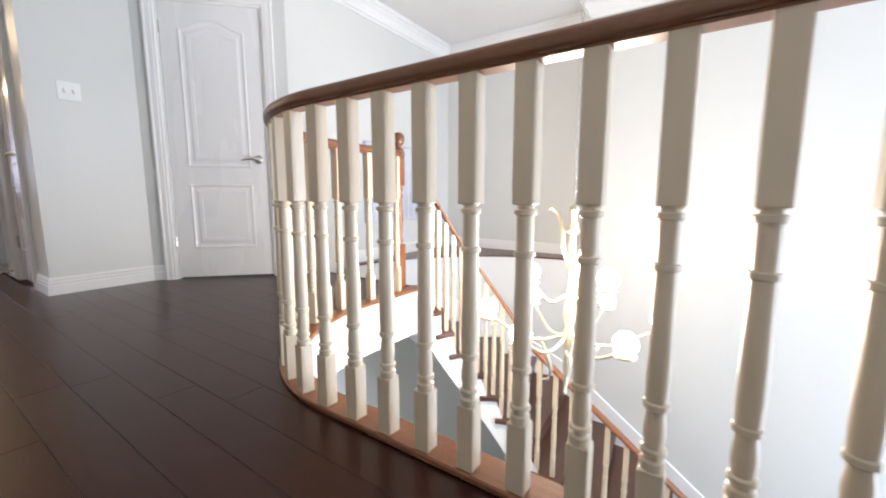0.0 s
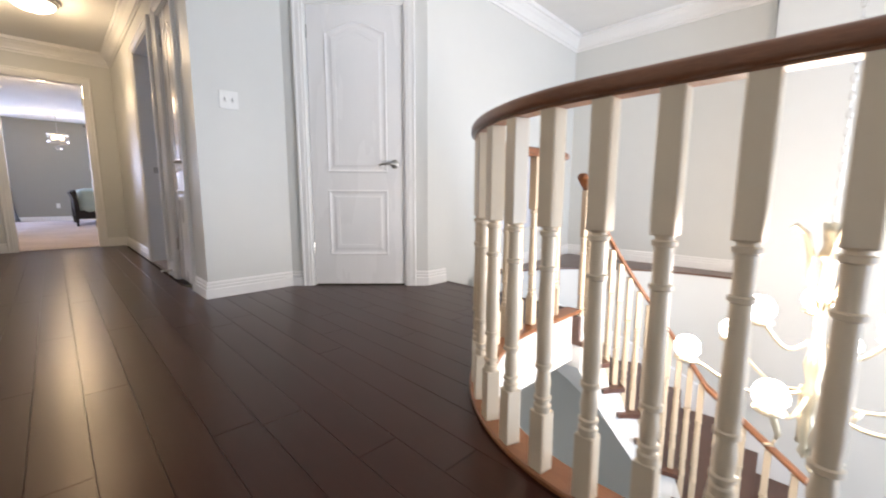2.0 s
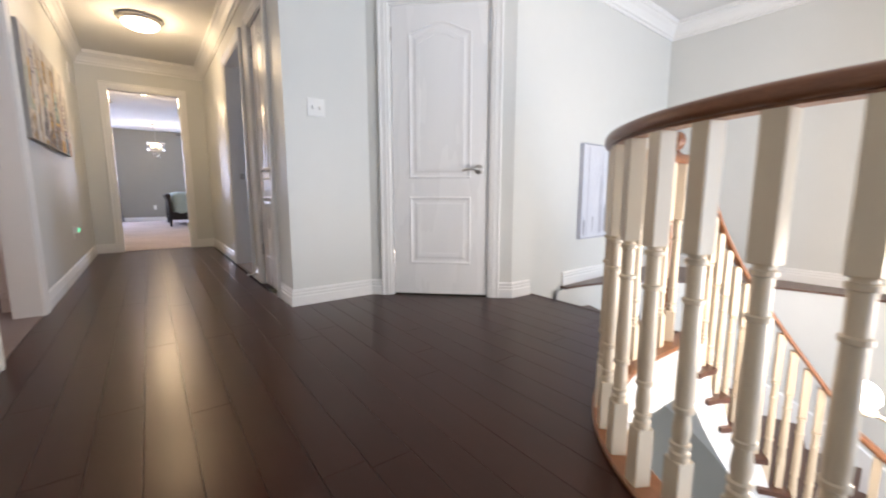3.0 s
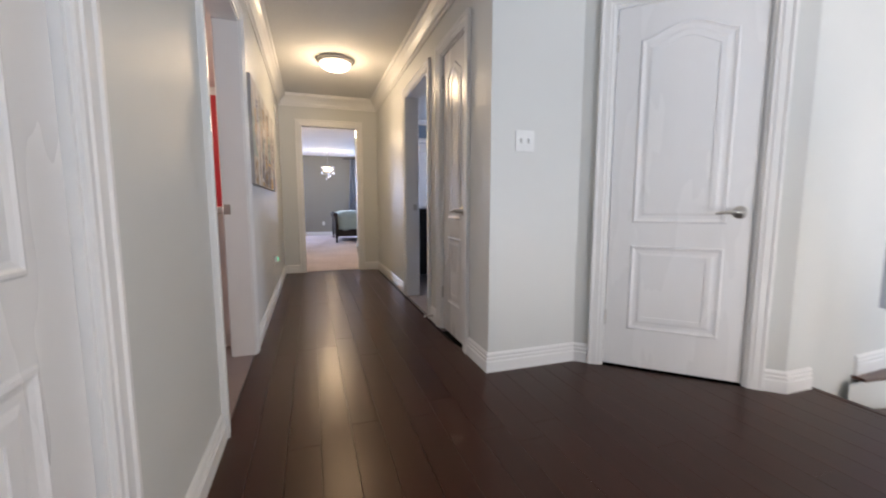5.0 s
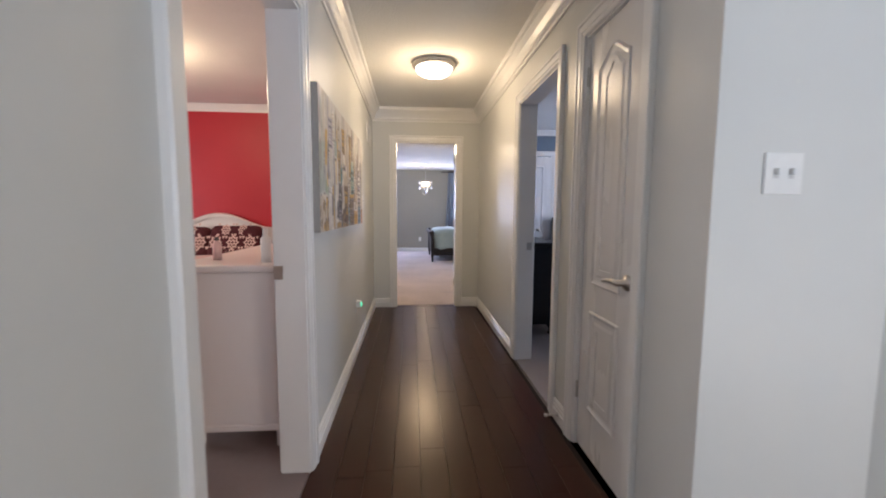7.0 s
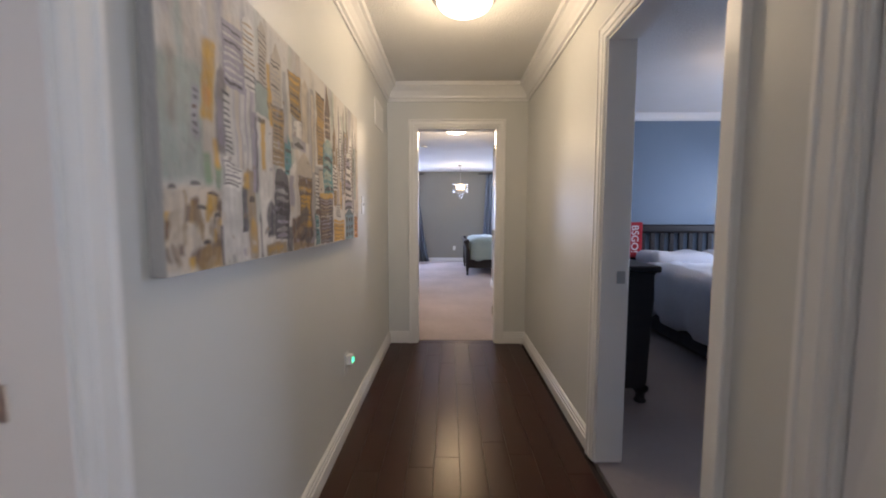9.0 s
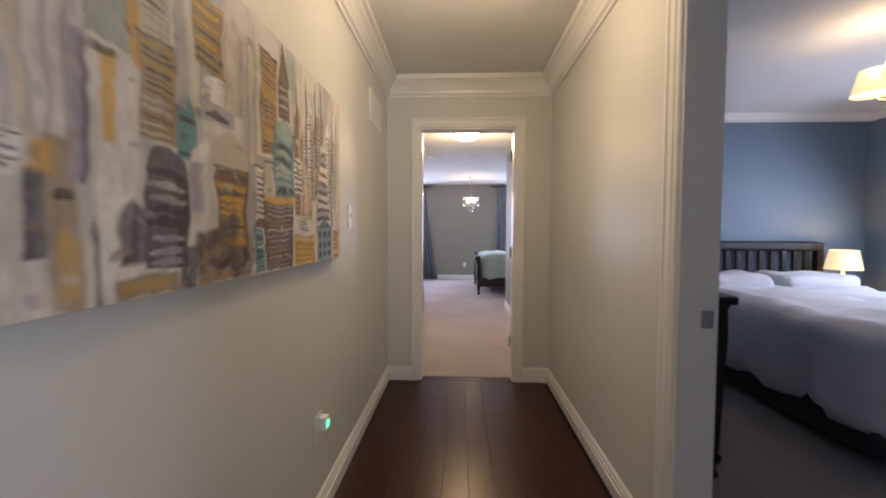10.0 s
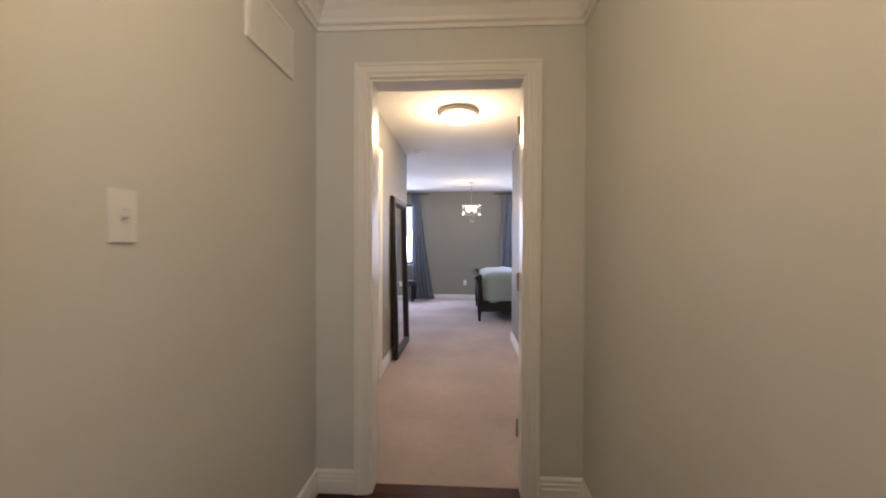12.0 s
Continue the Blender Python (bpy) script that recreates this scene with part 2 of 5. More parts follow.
def arc(cx, cy, r, a0, a1, n):
    return [(cx + r * math.cos(radians(a0 + (a1 - a0) * i / n)), cy + r * math.sin(radians(a0 + (a1 - a0) * i / n))) for i in range(n + 1)]


# ---------------------------------------------------------------- walls
DOOR_H = 2.04
T = 0.12
XE = -7.72      # end wall of the hall
YL, YR = -0.64, 0.67
EAST = 3.6
CX, CY = -3.83, 1.247   # where the slanted wall begins
JX, JY = -3.12, 2.003   # and ends
FARY = 4.36
SX = -3.22               # the stair wall drifts out a little towards its far corner


def wall_x(name, y0, y1, x0, x1, openings, material, label, z0=0.0, top=DOOR_H, sill=None):
    """A wall along x with doorways (xa, xb) or windows (xa, xb, za, zb)."""
    bm = bmesh.new()
    x = x0
    for o in sorted(openings):
        za, zb = (o[2], o[3]) if len(o) > 2 else (z0, top)
        box(bm, x, o[0], y0, y1, z0, CEIL)
        box(bm, o[0], o[1], y0, y1, zb, CEIL)
        if za > z0:
            box(bm, o[0], o[1], y0, y1, z0, za)
        x = o[1]
    box(bm, x, x1, y0, y1, z0, CEIL)
    return setting(name, bm, material, label, "wall")


def wall_y(name, x0, x1, y0, y1, openings, material, label, z0=0.0, top=DOOR_H):
    bm = bmesh.new()
    y = y0
    for o in sorted(openings):
        za, zb = (o[2], o[3]) if len(o) > 2 else (z0, top)
        box(bm, x0, x1, y, o[0], z0, CEIL)
        box(bm, x0, x1, o[0], o[1], zb, CEIL)
        if za > z0:
            box(bm, x0, x1, o[0], o[1], z0, za)
        y = o[1]
    box(bm, x0, x1, y, y1, z0, CEIL)
    return setting(name, bm, material, label, "wall")


LDOOR, RED = (-2.68, -1.92), (-4.545, -3.636)
CLOSET, BLUE = (-4.695, -4.195), (-5.86, -5.035)
ENDD = (-0.373, 0.392)
END_H = 2.05
wall_x("wall_hall_left", YL - T, YL, XE - 0.05, EAST, [LDOOR, RED], WALL, "pale grey painted hall wall with two doorways")
wall_x("wall_hall_right", YR, YR + T, XE - 0.05, CX - 0.1, [CLOSET, BLUE], WALL, "pale grey painted hall wall with two doorways")
wall_y("wall_hall_end", XE - T, XE, YL - 0.1, YR + 0.1, [ENDD], WALL, "pale grey painted wall at the end of the hall", top=END_H)
wall_y("wall_corner", CX - 0.1, CX, YR, CY, [], WALL, "pale grey wall with a light switch")
# slanted wall with the closet door
sl = Vector((JX - CX, JY - CY))
SLEN = sl.length
sd = sl.normalized()
slant = wall_frame(JX, JY, -sd.x, -sd.y)     # u from J to C, h into the landing
S_DOOR = (0.161, 0.881)
bm = bmesh.new()
for u0, u1, z0 in ((0, S_DOOR[0], 0), (S_DOOR[0], S_DOOR[1], DOOR_H), (S_DOOR[1], SLEN, 0)):
    vs = [bm.verts.new(slant(u, z, h)) for z in (z0, CEIL) for h in (-0.1, 0) for u in (u0, u1)]
    for q in ((0, 2, 3, 1), (4, 5, 7, 6), (0, 1, 5, 4), (2, 6, 7, 3), (0, 4, 6, 2), (1, 3, 7, 5)):
        bm.faces.new([vs[i] for i in q])
setting("wall_slanted", bm, WALL, "pale grey slanted wall round a white closet door", "wall")
bm = bmesh.new()
plan = [(JX, JY), (SX, FARY), (SX - 0.12, FARY), (JX - 0.12, JY)]
lo, hi = [bm.verts.new((x, y, LOW)) for x, y in plan], [bm.verts.new((x, y, CEIL)) for x, y in plan]
bm.faces.new(lo)
bm.faces.new(hi)
for i in range(4):
    bm.faces.new((lo[i], lo[(i + 1) % 4], hi[(i + 1) % 4], hi[i]))
setting("wall_stair_side", bm, WALL, "pale grey wall beside the stairs with a canvas on it", "wall")
OC_Y = 2.5
bm = bmesh.new()
LEDGE_END = -1.42
box(bm, SX - 0.12, LEDGE_END, FARY, FARY + 0.12, LOW, CEIL)
box(bm, LEDGE_END, EAST, OC_Y + 1.6, FARY + 0.12, LOW, CEIL)
setting("wall_stair_far", bm, WALL, "tall pale wall of the stairwell", "wall")
# lower curved wall of the stairs and the ledge on it
OC, OR = (-1.5, 2.5), 1.6
outer = arc(OC[0], OC[1], OR, 180, 90, 28) + [(LEDGE_END, OC[1] + OR)]
bm = bmesh.new()
lo = [bm.verts.new((x, y, LOW)) for x, y in outer]
hi = [bm.verts.new((x, y, -0.018)) for x, y in outer]
for i in range(len(outer) - 1):
    bm.faces.new((lo[i], lo[i + 1], hi[i + 1], hi[i]))
setting("wall_stair_curved", bm, WALL, "white curved wall along the stairs below the ledge", "wall", smooth=True)
bm = bmesh.new()
edge = arc(OC[0], OC[1], OR - 0.012, 176, 90, 28) + [(LEDGE_END, OC[1] + OR - 0.02)]
poly = edge + [(LEDGE_END, FARY), (SX, FARY), (JX - 0.028, OC[1] + 0.11)]
for z in (-0.018, 0.0):
    bm.faces.new([bm.verts.new((x, y, z)) for x, y in poly])
bot, topv = list(bm.verts)[:len(poly)], list(bm.verts)[len(poly):]
for i in range(len(poly)):
    j = (i + 1) % len(poly)
    bm.faces.new((bot[i], bot[j], topv[j], topv[i]))
setting("stair_ledge", bm, TREADM, "dark wooden ledge above the curved stair wall", "ledge")
# east end with the tall foyer window, and the lower storey
bm = bmesh.new()
box(bm, EAST, EAST + 0.15, -0.8, 1.6, LOW, CEIL)
box(bm, EAST, EAST + 0.15, 3.2, FARY + 0.12, LOW, CEIL)
box(bm, EAST, EAST + 0.15, 1.6, 3.2, LOW, -2.2)
box(bm, EAST, EAST + 0.15, 1.6, 3.2, 2.1, CEIL)
setting("wall_foyer_front", bm, WALL, "pale wall with the tall foyer window", "wall")
win = tagged(new("window_foyer"), "tall white foyer window", "window", "", "structure")
part("window_frame", sweep(bmesh.new(), [(1.6, -2.2), (3.2, -2.2), (3.2, 2.1), (1.6, 2.1)], [(0, 0), (0.06, 0), (0.06, 0.06), (0, 0.06)], lambda u, v, h: (EAST + 0.03 + h, u, v), True), TRIM, win)
part("mullion", cuboid(EAST + 0.04, EAST + 0.08, 2.38, 2.42, -2.14, 2.04), TRIM, win)
pane = part("pane", cuboid(EAST + 0.055, EAST + 0.061, 1.66, 3.14, -2.14, 2.04), GLASS, win)
pane.visible_shadow = False
bm = bmesh.new()
box(bm, JX - 0.12, EAST, -0.9, FARY, LOW - 0.1, LOW)
setting("floor_lower", bm, TILE, "pale stone floor of the lower hall", "floor")
bm = bmesh.new()
box(bm, JX - 0.12, JX, -0.9, JY, LOW, -0.3)
box(bm, JX, EAST, -0.9, -0.78, LOW, -0.3)
setting("wall_lower", bm, WALL, "pale grey walls of the lower hall", "wall")
low_door = tagged(new("door_lower"), "cream door in the lower hall", "door", "", "structure")
part("slab", cuboid(JX + 0.002, JX + 0.035, 0.9, 1.66, LOW, LOW + 2.03, 0.004), DOORP, low_door)
part("casing", sweep(bmesh.new(), [(0.9, LOW), (0.9, LOW + 2.05), (1.66, LOW + 2.05), (1.66, LOW)], [(0, 0), (0.07, 0), (0.07, 0.02), (0, 0.02)], lambda u, v, h: (JX + h, u, v)), TRIM, low_door)


# ---------------------------------------------------------------- floors and ceilings
RAIL_Y, RAIL_X = 0.787, -2.02          # centre lines of the railing's two straight runs
CURVE_C, CURVE_A, CURVE_B = (-1.25, 1.68), 0.77, 0.893


def rail_curve(n):
    return [(CURVE_C[0] - CURVE_A * math.sin(math.pi / 2 * i / n), CURVE_C[1] - CURVE_B * math.cos(math.pi / 2 * i / n)) for i in range(n + 1)]


def opening_edge(y):
    """x of the stairwell's edge at y."""
    if y < RAIL_Y:
        return EAST
    if y < CURVE_C[1]:
        return CURVE_C[0] - CURVE_A * math.sqrt(max(0, 1 - ((CURVE_C[1] - y) / CURVE_B) ** 2))
    return RAIL_X


slab_path = [(EAST, RAIL_Y)] + rail_curve(18) + [(RAIL_X, 2.2), (JX, 2.2), (JX, JY), (CX, CY), (CX, YR), (XE, YR), (XE, YL), (EAST, YL)]
bm = bmesh.new()
for z in (-0.3, -0.02):
    bm.faces.new([bm.verts.new((x, y, z)) for x, y in slab_path])
k = len(slab_path)
vv = list(bm.verts)
for i in range(k):
    j = (i + 1) % k
    bm.faces.new((vv[i], vv[j], vv[k + j], vv[k + i]))
floor = setting("floor", bm, SUBF, "dark espresso hardwood floor of the hall and landing", "floor")
# white fascia under the landing's edge
fas = [(EAST, RAIL_Y)] + rail_curve(18) + [(RAIL_X, 2.2)]
setting("fascia", sweep(bmesh.new(), fas, [(-0.012, -0.32), (0.006, -0.32), (0.006, -0.001), (-0.012, -0.001)], flat), TRIM, "white fascia board along the landing edge", "trim")
setting("top_riser", cuboid(JX, -1.95, 2.201, 2.216, -0.36, -0.031), TRIM, "white riser under the top stair nosing", "trim")
setting("ceiling_lower", cuboid(JX, EAST, -0.78, 0.80, -0.34, -0.302), CEILM, "white ceiling under the landing", "ceiling")
bm = cuboid(XE - 0.06, -3.9, YL - 0.06, YR + 0.06, CEIL, CEIL + 0.08)
box(bm, -3.9, EAST + 0.1, YL - 0.06, FARY + 0.1, CEIL, CEIL + 0.08)
setting("ceiling_hall", bm, CEILM, "white stippled ceiling of the hall and stairwell", "ceiling")


CROWN = [(0, -0.157), (0.012, -0.157), (0.013, -0.138), (0.028, -0.13), (0.031, -0.112), (0.05, -0.075), (0.072, -0.052), (0.075, -0.045), (0.093, -0.038), (0.095, -0.002), (0, -0.002)]
BASE = [(0, 0.001), (0.017, 0.001), (0.017, 0.062), (0.012, 0.067), (0.014, 0.084), (0.009, 0.089), (0.011, 0.103), (0.003, 0.115), (0, 0.115)]
CASE = [(0, 0), (0, 0.012), (0.006, 0.016), (0.02, 0.016), (0.024, 0.020), (0.055, 0.020), (0.060, 0.025), (0.072, 0.025), (0.075, 0.018), (0.075, 0)]


def crown(path, closed, label="white stepped crown moulding under the ceiling"):
    return setting("crown_moulding", sweep(bmesh.new(), path, [(o, CEIL + h) for o, h in CROWN], flat, closed), TRIM, label, "trim")


def baseboard(path):
    return setting("baseboard", sweep(bmesh.new(), path, BASE, flat), TRIM, "white grooved baseboard", "trim")


def casing(name, place, u0, u1, h=DOOR_H, depth=0.12, far=True):
    """Casing on the near face of a doorway, its jambs, and casing on the far face."""
    ob = tagged(new(name), "white stepped door casing", "trim", "", "structure")
    part("casing", sweep(bmesh.new(), [(u0 + 0.004, 0.001), (u0 + 0.004, h - 0.004), (u1 - 0.004, h - 0.004), (u1 - 0.004, 0.001)], CASE, place), TRIM, ob)
    part("jamb", sweep(bmesh.new(), [(u0, 0.001), (u0, h), (u1, h), (u1, 0.001)], [(-0.016, 0.004), (-0.016, -depth - 0.004), (-0.0005, -depth - 0.004), (-0.0005, 0.004)], place), TRIM, ob)
    if far:
        part("far_casing", sweep(bmesh.new(), [(u0 + 0.004, 0.001), (u0 + 0.004, h - 0.004), (u1 - 0.004, h - 0.004), (u1 - 0.004, 0.001)], [(o, -depth - t) for o, t in CASE], place), TRIM, ob)
    return ob


crown([(EAST, OC_Y + 1.6), (LEDGE_END, OC_Y + 1.6), (LEDGE_END, FARY), (SX, FARY), (JX, JY), (CX, CY), (CX, YR), (XE, YR), (XE, YL), (EAST, YL)], True)
hl = wall_frame(0, YL, 1, 0)       # left hall wall: u is x
hr = wall_frame(0, YR, -1, 0)      # right hall wall: u is -x
he = wall_frame(XE, 0, 0, -1)      # end wall: u is -y
casing("door_trim_red_room", hl, *RED)
casing("door_trim_left", hl, *LDOOR)
casing("door_trim_closet", hr, -CLOSET[1], -CLOSET[0])
casing("door_trim_blue_room", hr, -BLUE[1], -BLUE[0])
casing("door_trim_bedroom", he, -ENDD[1], -ENDD[0], END_H)
casing("door_trim_slanted", slant, *S_DOOR)
C = 0.0715
baseboard([(JX, 2.19), (JX, JY), (JX - sd.x * (S_DOOR[0] - C), JY - sd.y * (S_DOOR[0] - C))])
baseboard([(JX - sd.x * (S_DOOR[1] + C), JY - sd.y * (S_DOOR[1] + C)), (CX, CY), (CX, YR), (CLOSET[1] + C, YR)])
baseboard([(CLOSET[0] - C, YR), (BLUE[1] + C, YR)])
baseboard([(BLUE[0] - C, YR), (XE, YR), (XE, ENDD[1] + C)])
baseboard([(XE, ENDD[0] - C), (XE, YL), (RED[0] - C, YL)])
baseboard([(RED[1] + C, YL), (LDOOR[0] - C, YL)])
baseboard([(LDOOR[1] + C, YL), (EAST, YL)])
baseboard([(LEDGE_END, FARY), (SX, FARY), (JX - 0.026, 2.62)])


# ---------------------------------------------------------------- doors
def lever(parent, x, z, toward):
    """A lever handle on a face at y = 0 that looks to -y."""
    h = part("door_handle", lathe(bmesh.new(), [(0, 0), (0.033, 0), (0.033, 0.006), (0.026, 0.012), (0.013, 0.014), (0.012, 0.05), (0, 0.052)], seg=20), NICKEL, parent, "brushed nickel lever handle", True)
    h.matrix_basis = pose(x, 0, z, 90, 0, 0)
    bm = tube(bmesh.new(), [(0, -0.044, 0), (toward * 0.03, -0.05, 0.003), (toward * 0.07, -0.05, 0.0), (toward * 0.112, -0.047, -0.008)], [0.011, 0.0105, 0.009, 0.0075], 10)
    g = part("lever", bm, NICKEL, h, "", True)
    g.matrix_basis = pose(0, 0, 0, -90, 0, 0)
    return h


def panel_door(name, m, w, label, handle_x, toward, hinge_x, h=DOOR_H - 0.012):
    """A moulded two-panel door; its face looks to local -y, its lower left corner is the origin."""
    d = thing(name, label, "door", m, "", "structure")
    part("slab", cuboid(0.003, w - 0.003, 0, 0.035, 0.012, h, 0.002), DOORP, d)
    sx = 0.122 if w > 0.6 else 0.1
    x0, x1 = sx, w - sx
    ring = [(0, 0), (0.003, 0.005), (0.010, 0.0065), (0.015, 0.003), (0.022, 0.001), (0.025, 0)]
    low = [(x0, 0.237), (x1, 0.237), (x1, 0.728), (x0, 0.728)]
    n = 16
    top = [(x1 + (x0 - x1) * i / n, 1.845 + 0.07 * math.sin(math.pi * i / n) ** 1.6) for i in range(n + 1)]
    up = [(x0, 0.858), (x1, 0.858)] + top
    for nm, p in (("lower_panel", low), ("upper_panel", up)):
        bm = sweep(bmesh.new(), p, ring, lambda u, v, t: (u, -t, v), True)
        cx, cz = (x0 + x1) / 2, (p[0][1] + max(q[1] for q in p)) / 2
        hh = (max(q[1] for q in p) - p[0][1]) / 2
        fw, fh = ((x1 - x0) / 2 - 0.05) / ((x1 - x0) / 2), (hh - 0.05) / hh
        inner = [(cx + (u - cx) * fw, cz + (v - cz) * fh) for u, v in p]
        sweep(bm, inner, [(-0.010, 0.0), (0.004, 0.0035), (0.03, 0.0035), (0.03, 0)], lambda u, v, t: (u, -t, v), True)
        part(nm, bm, DOORP, d)
    lever(d, handle_x, 0.92, toward)
    for z in (0.25, 1.8):
        hg = part("hinge", lathe(bmesh.new(), [(0, 0), (0.007, 0), (0.007, 0.085), (0.004, 0.09), (0, 0.092)], (hinge_x, -0.006, z), 10), NICKEL, d)
    return d


panel_door("door_slanted", Matrix.Translation(slant(S_DOOR[1] - 0.016, 0, -0.012)) @ pose(0, 0, 0, 0, 0, math.degrees(math.atan2(sd.y, sd.x))), 0.688, "closed white two-panel closet door with an arched upper panel", 0.62, -1, 0.0)
panel_door("door_hall_closet", Matrix.Translation((CLOSET[0] + 0.016, YR + 0.012, 0)), 0.468, "closed narrow white two-panel closet door", 0.418, -1, 0.0)
panel_door("door_left", Matrix.Translation((LDOOR[1] - 0.016, YL - 0.012, 0)) @ pose(0, 0, 0, 0, 0, 180), 0.728, "closed white two-panel door beside the landing", 0.068, 1, 0.728)


def strike(px, py, z):
    return setting("strike_plate", cuboid(px - 0.0015, px + 0.0015, py - 0.02, py + 0.02, z - 0.03, z + 0.03, 0.001), NICKEL, "small nickel strike plate on a door jamb", "plate")


strike(RED[0] + 0.018, YL - 0.11, 0.93)
strike(BLUE[0] + 0.018, YR + 0.09, 0.93)


# ---------------------------------------------------------------- railing on the landing
RAIL_Z = 0.888
BAL_PROFILE = [(0.0205, 0.602), (0.0155, 0.597), (0.0155, 0.593), (0.0215, 0.591), (0.0215, 0.583), (0.0170, 0.580), (0.0165, 0.575), (0.0165, 0.514), (0.0212, 0.512), (0.0212, 0.504), (0.0170, 0.501), (0.0175, 0.45), (0.0195, 0.36), (0.0198, 0.32), (0.0185, 0.287), (0.0215, 0.284), (0.0215, 0.275), (0.0160, 0.271), (0.0155, 0.264), (0.0180, 0.245), (0.0188, 0.230), (0.0165, 0.207), (0.0212, 0.204), (0.0212, 0.197), (0.0165, 0.194), (0.0165, 0.188), (0.0210, 0.184), (0.0205, 0.166)]


def baluster_mesh(z0, z1, q=0.021):
    """A turned baluster with a square foot and a long square head, from z0 to z1."""
    bm = bmesh.new()
    k = (z1 - z0) / 0.83
    rows = [(r, z0 + (z - 0.021) * k) for r, z in BAL_PROFILE]
    box(bm, -q, q, -q, q, z0, z0 + 0.148 * k, 0.002)
    box(bm, -q, q, -q, q, z0 + 0.58 * k, z1, 0.002)
    lathe(bm, rows, seg=14)
    bmesh.ops.recalc_face_normals(bm, faces=bm.faces)
    for f in bm.faces:
        f.smooth = True
    me = bpy.data.meshes.new("baluster")
    bm.to_mesh(me)
    me.set_sharp_from_angle(angle=radians(32))
    bm.free()
    me.materials.append(BALP)
    return me


def walk_points(path, step, start=0.0):
    """Points every step metres along a path, with the heading there."""
    out, left = [], start
    for a, b in zip(path, path[1:]):
        a, b = Vector(a), Vector(b)
        length = (b - a).length
        d = left
        while d <= length:
            p = a + (b - a) * (d / length)
            out.append((p.x, p.y, math.degrees(math.atan2(b.y - a.y, b.x - a.x))))
            d += step
        left = d - length
    return out


NEWEL = (-2.12, 2.13)
rail_path = [(EAST, RAIL_Y)] + rail_curve(26) + [(RAIL_X, 1.98), (RAIL_X - 0.03, 2.06), NEWEL]
railing = thing("landing_railing", "white turned balusters under a curved brown wooden handrail", "railing")
HR = [(0.028, 0.006), (0.033, 0.010), (0.035, 0.018), (0.034, 0.030), (0.029, 0.038), (0.016, 0.044), (-0.016, 0.044), (-0.029, 0.038), (-0.034, 0.030), (-0.035, 0.018), (-0.033, 0.010), (-0.028, 0.006)]
FILLET = [(0.020, 0.0), (0.020, 0.0065), (-0.020, 0.0065), (-0.020, 0.0)]
rp = part("handrail", sweep(bmesh.new(), rail_path, [(o, RAIL_Z + h) for o, h in HR], flat), RAILM, railing, "glossy brown wooden handrail", True)
part("fillet", sweep(bmesh.new(), rail_path, [(o, RAIL_Z + h) for o, h in FILLET], flat), OAK, railing, "light oak fillet under the handrail")
part("base_rail", sweep(bmesh.new(), rail_path[:-2] + [(RAIL_X, 2.19)], [(0.026, 0.001), (0.030, 0.004), (0.030, 0.014), (0.026, 0.018), (-0.062, 0.018), (-0.068, 0.012), (-0.068, 0.001)], flat), OAK, railing, "orange-brown oak base rail")
bmesh_ = baluster_mesh(0.017, RAIL_Z + 0.001)
for x, y, a in walk_points(rail_path, 0.1245, (EAST + 1.25) % 0.1245)[:-1]:
    b = new("baluster", bmesh_)
    b.parent = railing
    b.matrix_basis = pose(x, y, 0, 0, 0, a)
newel = thing("newel_post", "turned brown wooden newel post with a ball top", "newel", pose(NEWEL[0], NEWEL[1], 0))
part("post", lathe(bmesh.new(), [(0.026, 0.3), (0.018, 0.31), (0.026, 0.33), (0.019, 0.36), (0.027, 0.5), (0.022, 0.62), (0.028, 0.64), (0.020, 0.66), (0.027, 0.68), (0.027, 0.72)], seg=18), OAK, newel, "", True)
bm = cuboid(-0.03, 0.03, -0.03, 0.03, 0.0, 0.31, 0.004)
part("block", bm, OAK, newel)
part("block", cuboid(-0.03, 0.03, -0.03, 0.03, 0.71, 0.94, 0.004), OAK, newel)
part("ball", lathe(bmesh.new(), [(0.036, 0.94), (0.036, 0.95), (0.02, 0.96), (0.018, 0.97), (0.03, 0.98), (0.04, 1.0), (0.042, 1.02), (0.036, 1.045), (0.02, 1.06), (0, 1.064)], seg=18), RAILM, newel, "", True)

# ---------------------------------------------------------------- staircase
RISE = 0.1845
IC, IR = (-1.4, 2.2), 0.56
stairs = thing("staircase", "curved white staircase with dark wooden treads and a brown handrail", "stairs")


def stair_line(s):
    """Inner and outer point of the s-th step edge."""
    if s <= 7:
        a = 180 - 90 * s / 7
        return (IC[0] + IR * math.cos(radians(a)), IC[1] + IR * math.sin(radians(a))), (OC[0] + (OR - 0.005) * math.cos(radians(a)), (OC[1] if s > 0.01 else 2.2) + (OR - 0.005) * math.sin(radians(a)))
    d = (s - 7) * 0.25
    return (IC[0] + d, IC[1] + IR), (OC[0] + d, OC[1] + OR - 0.005)


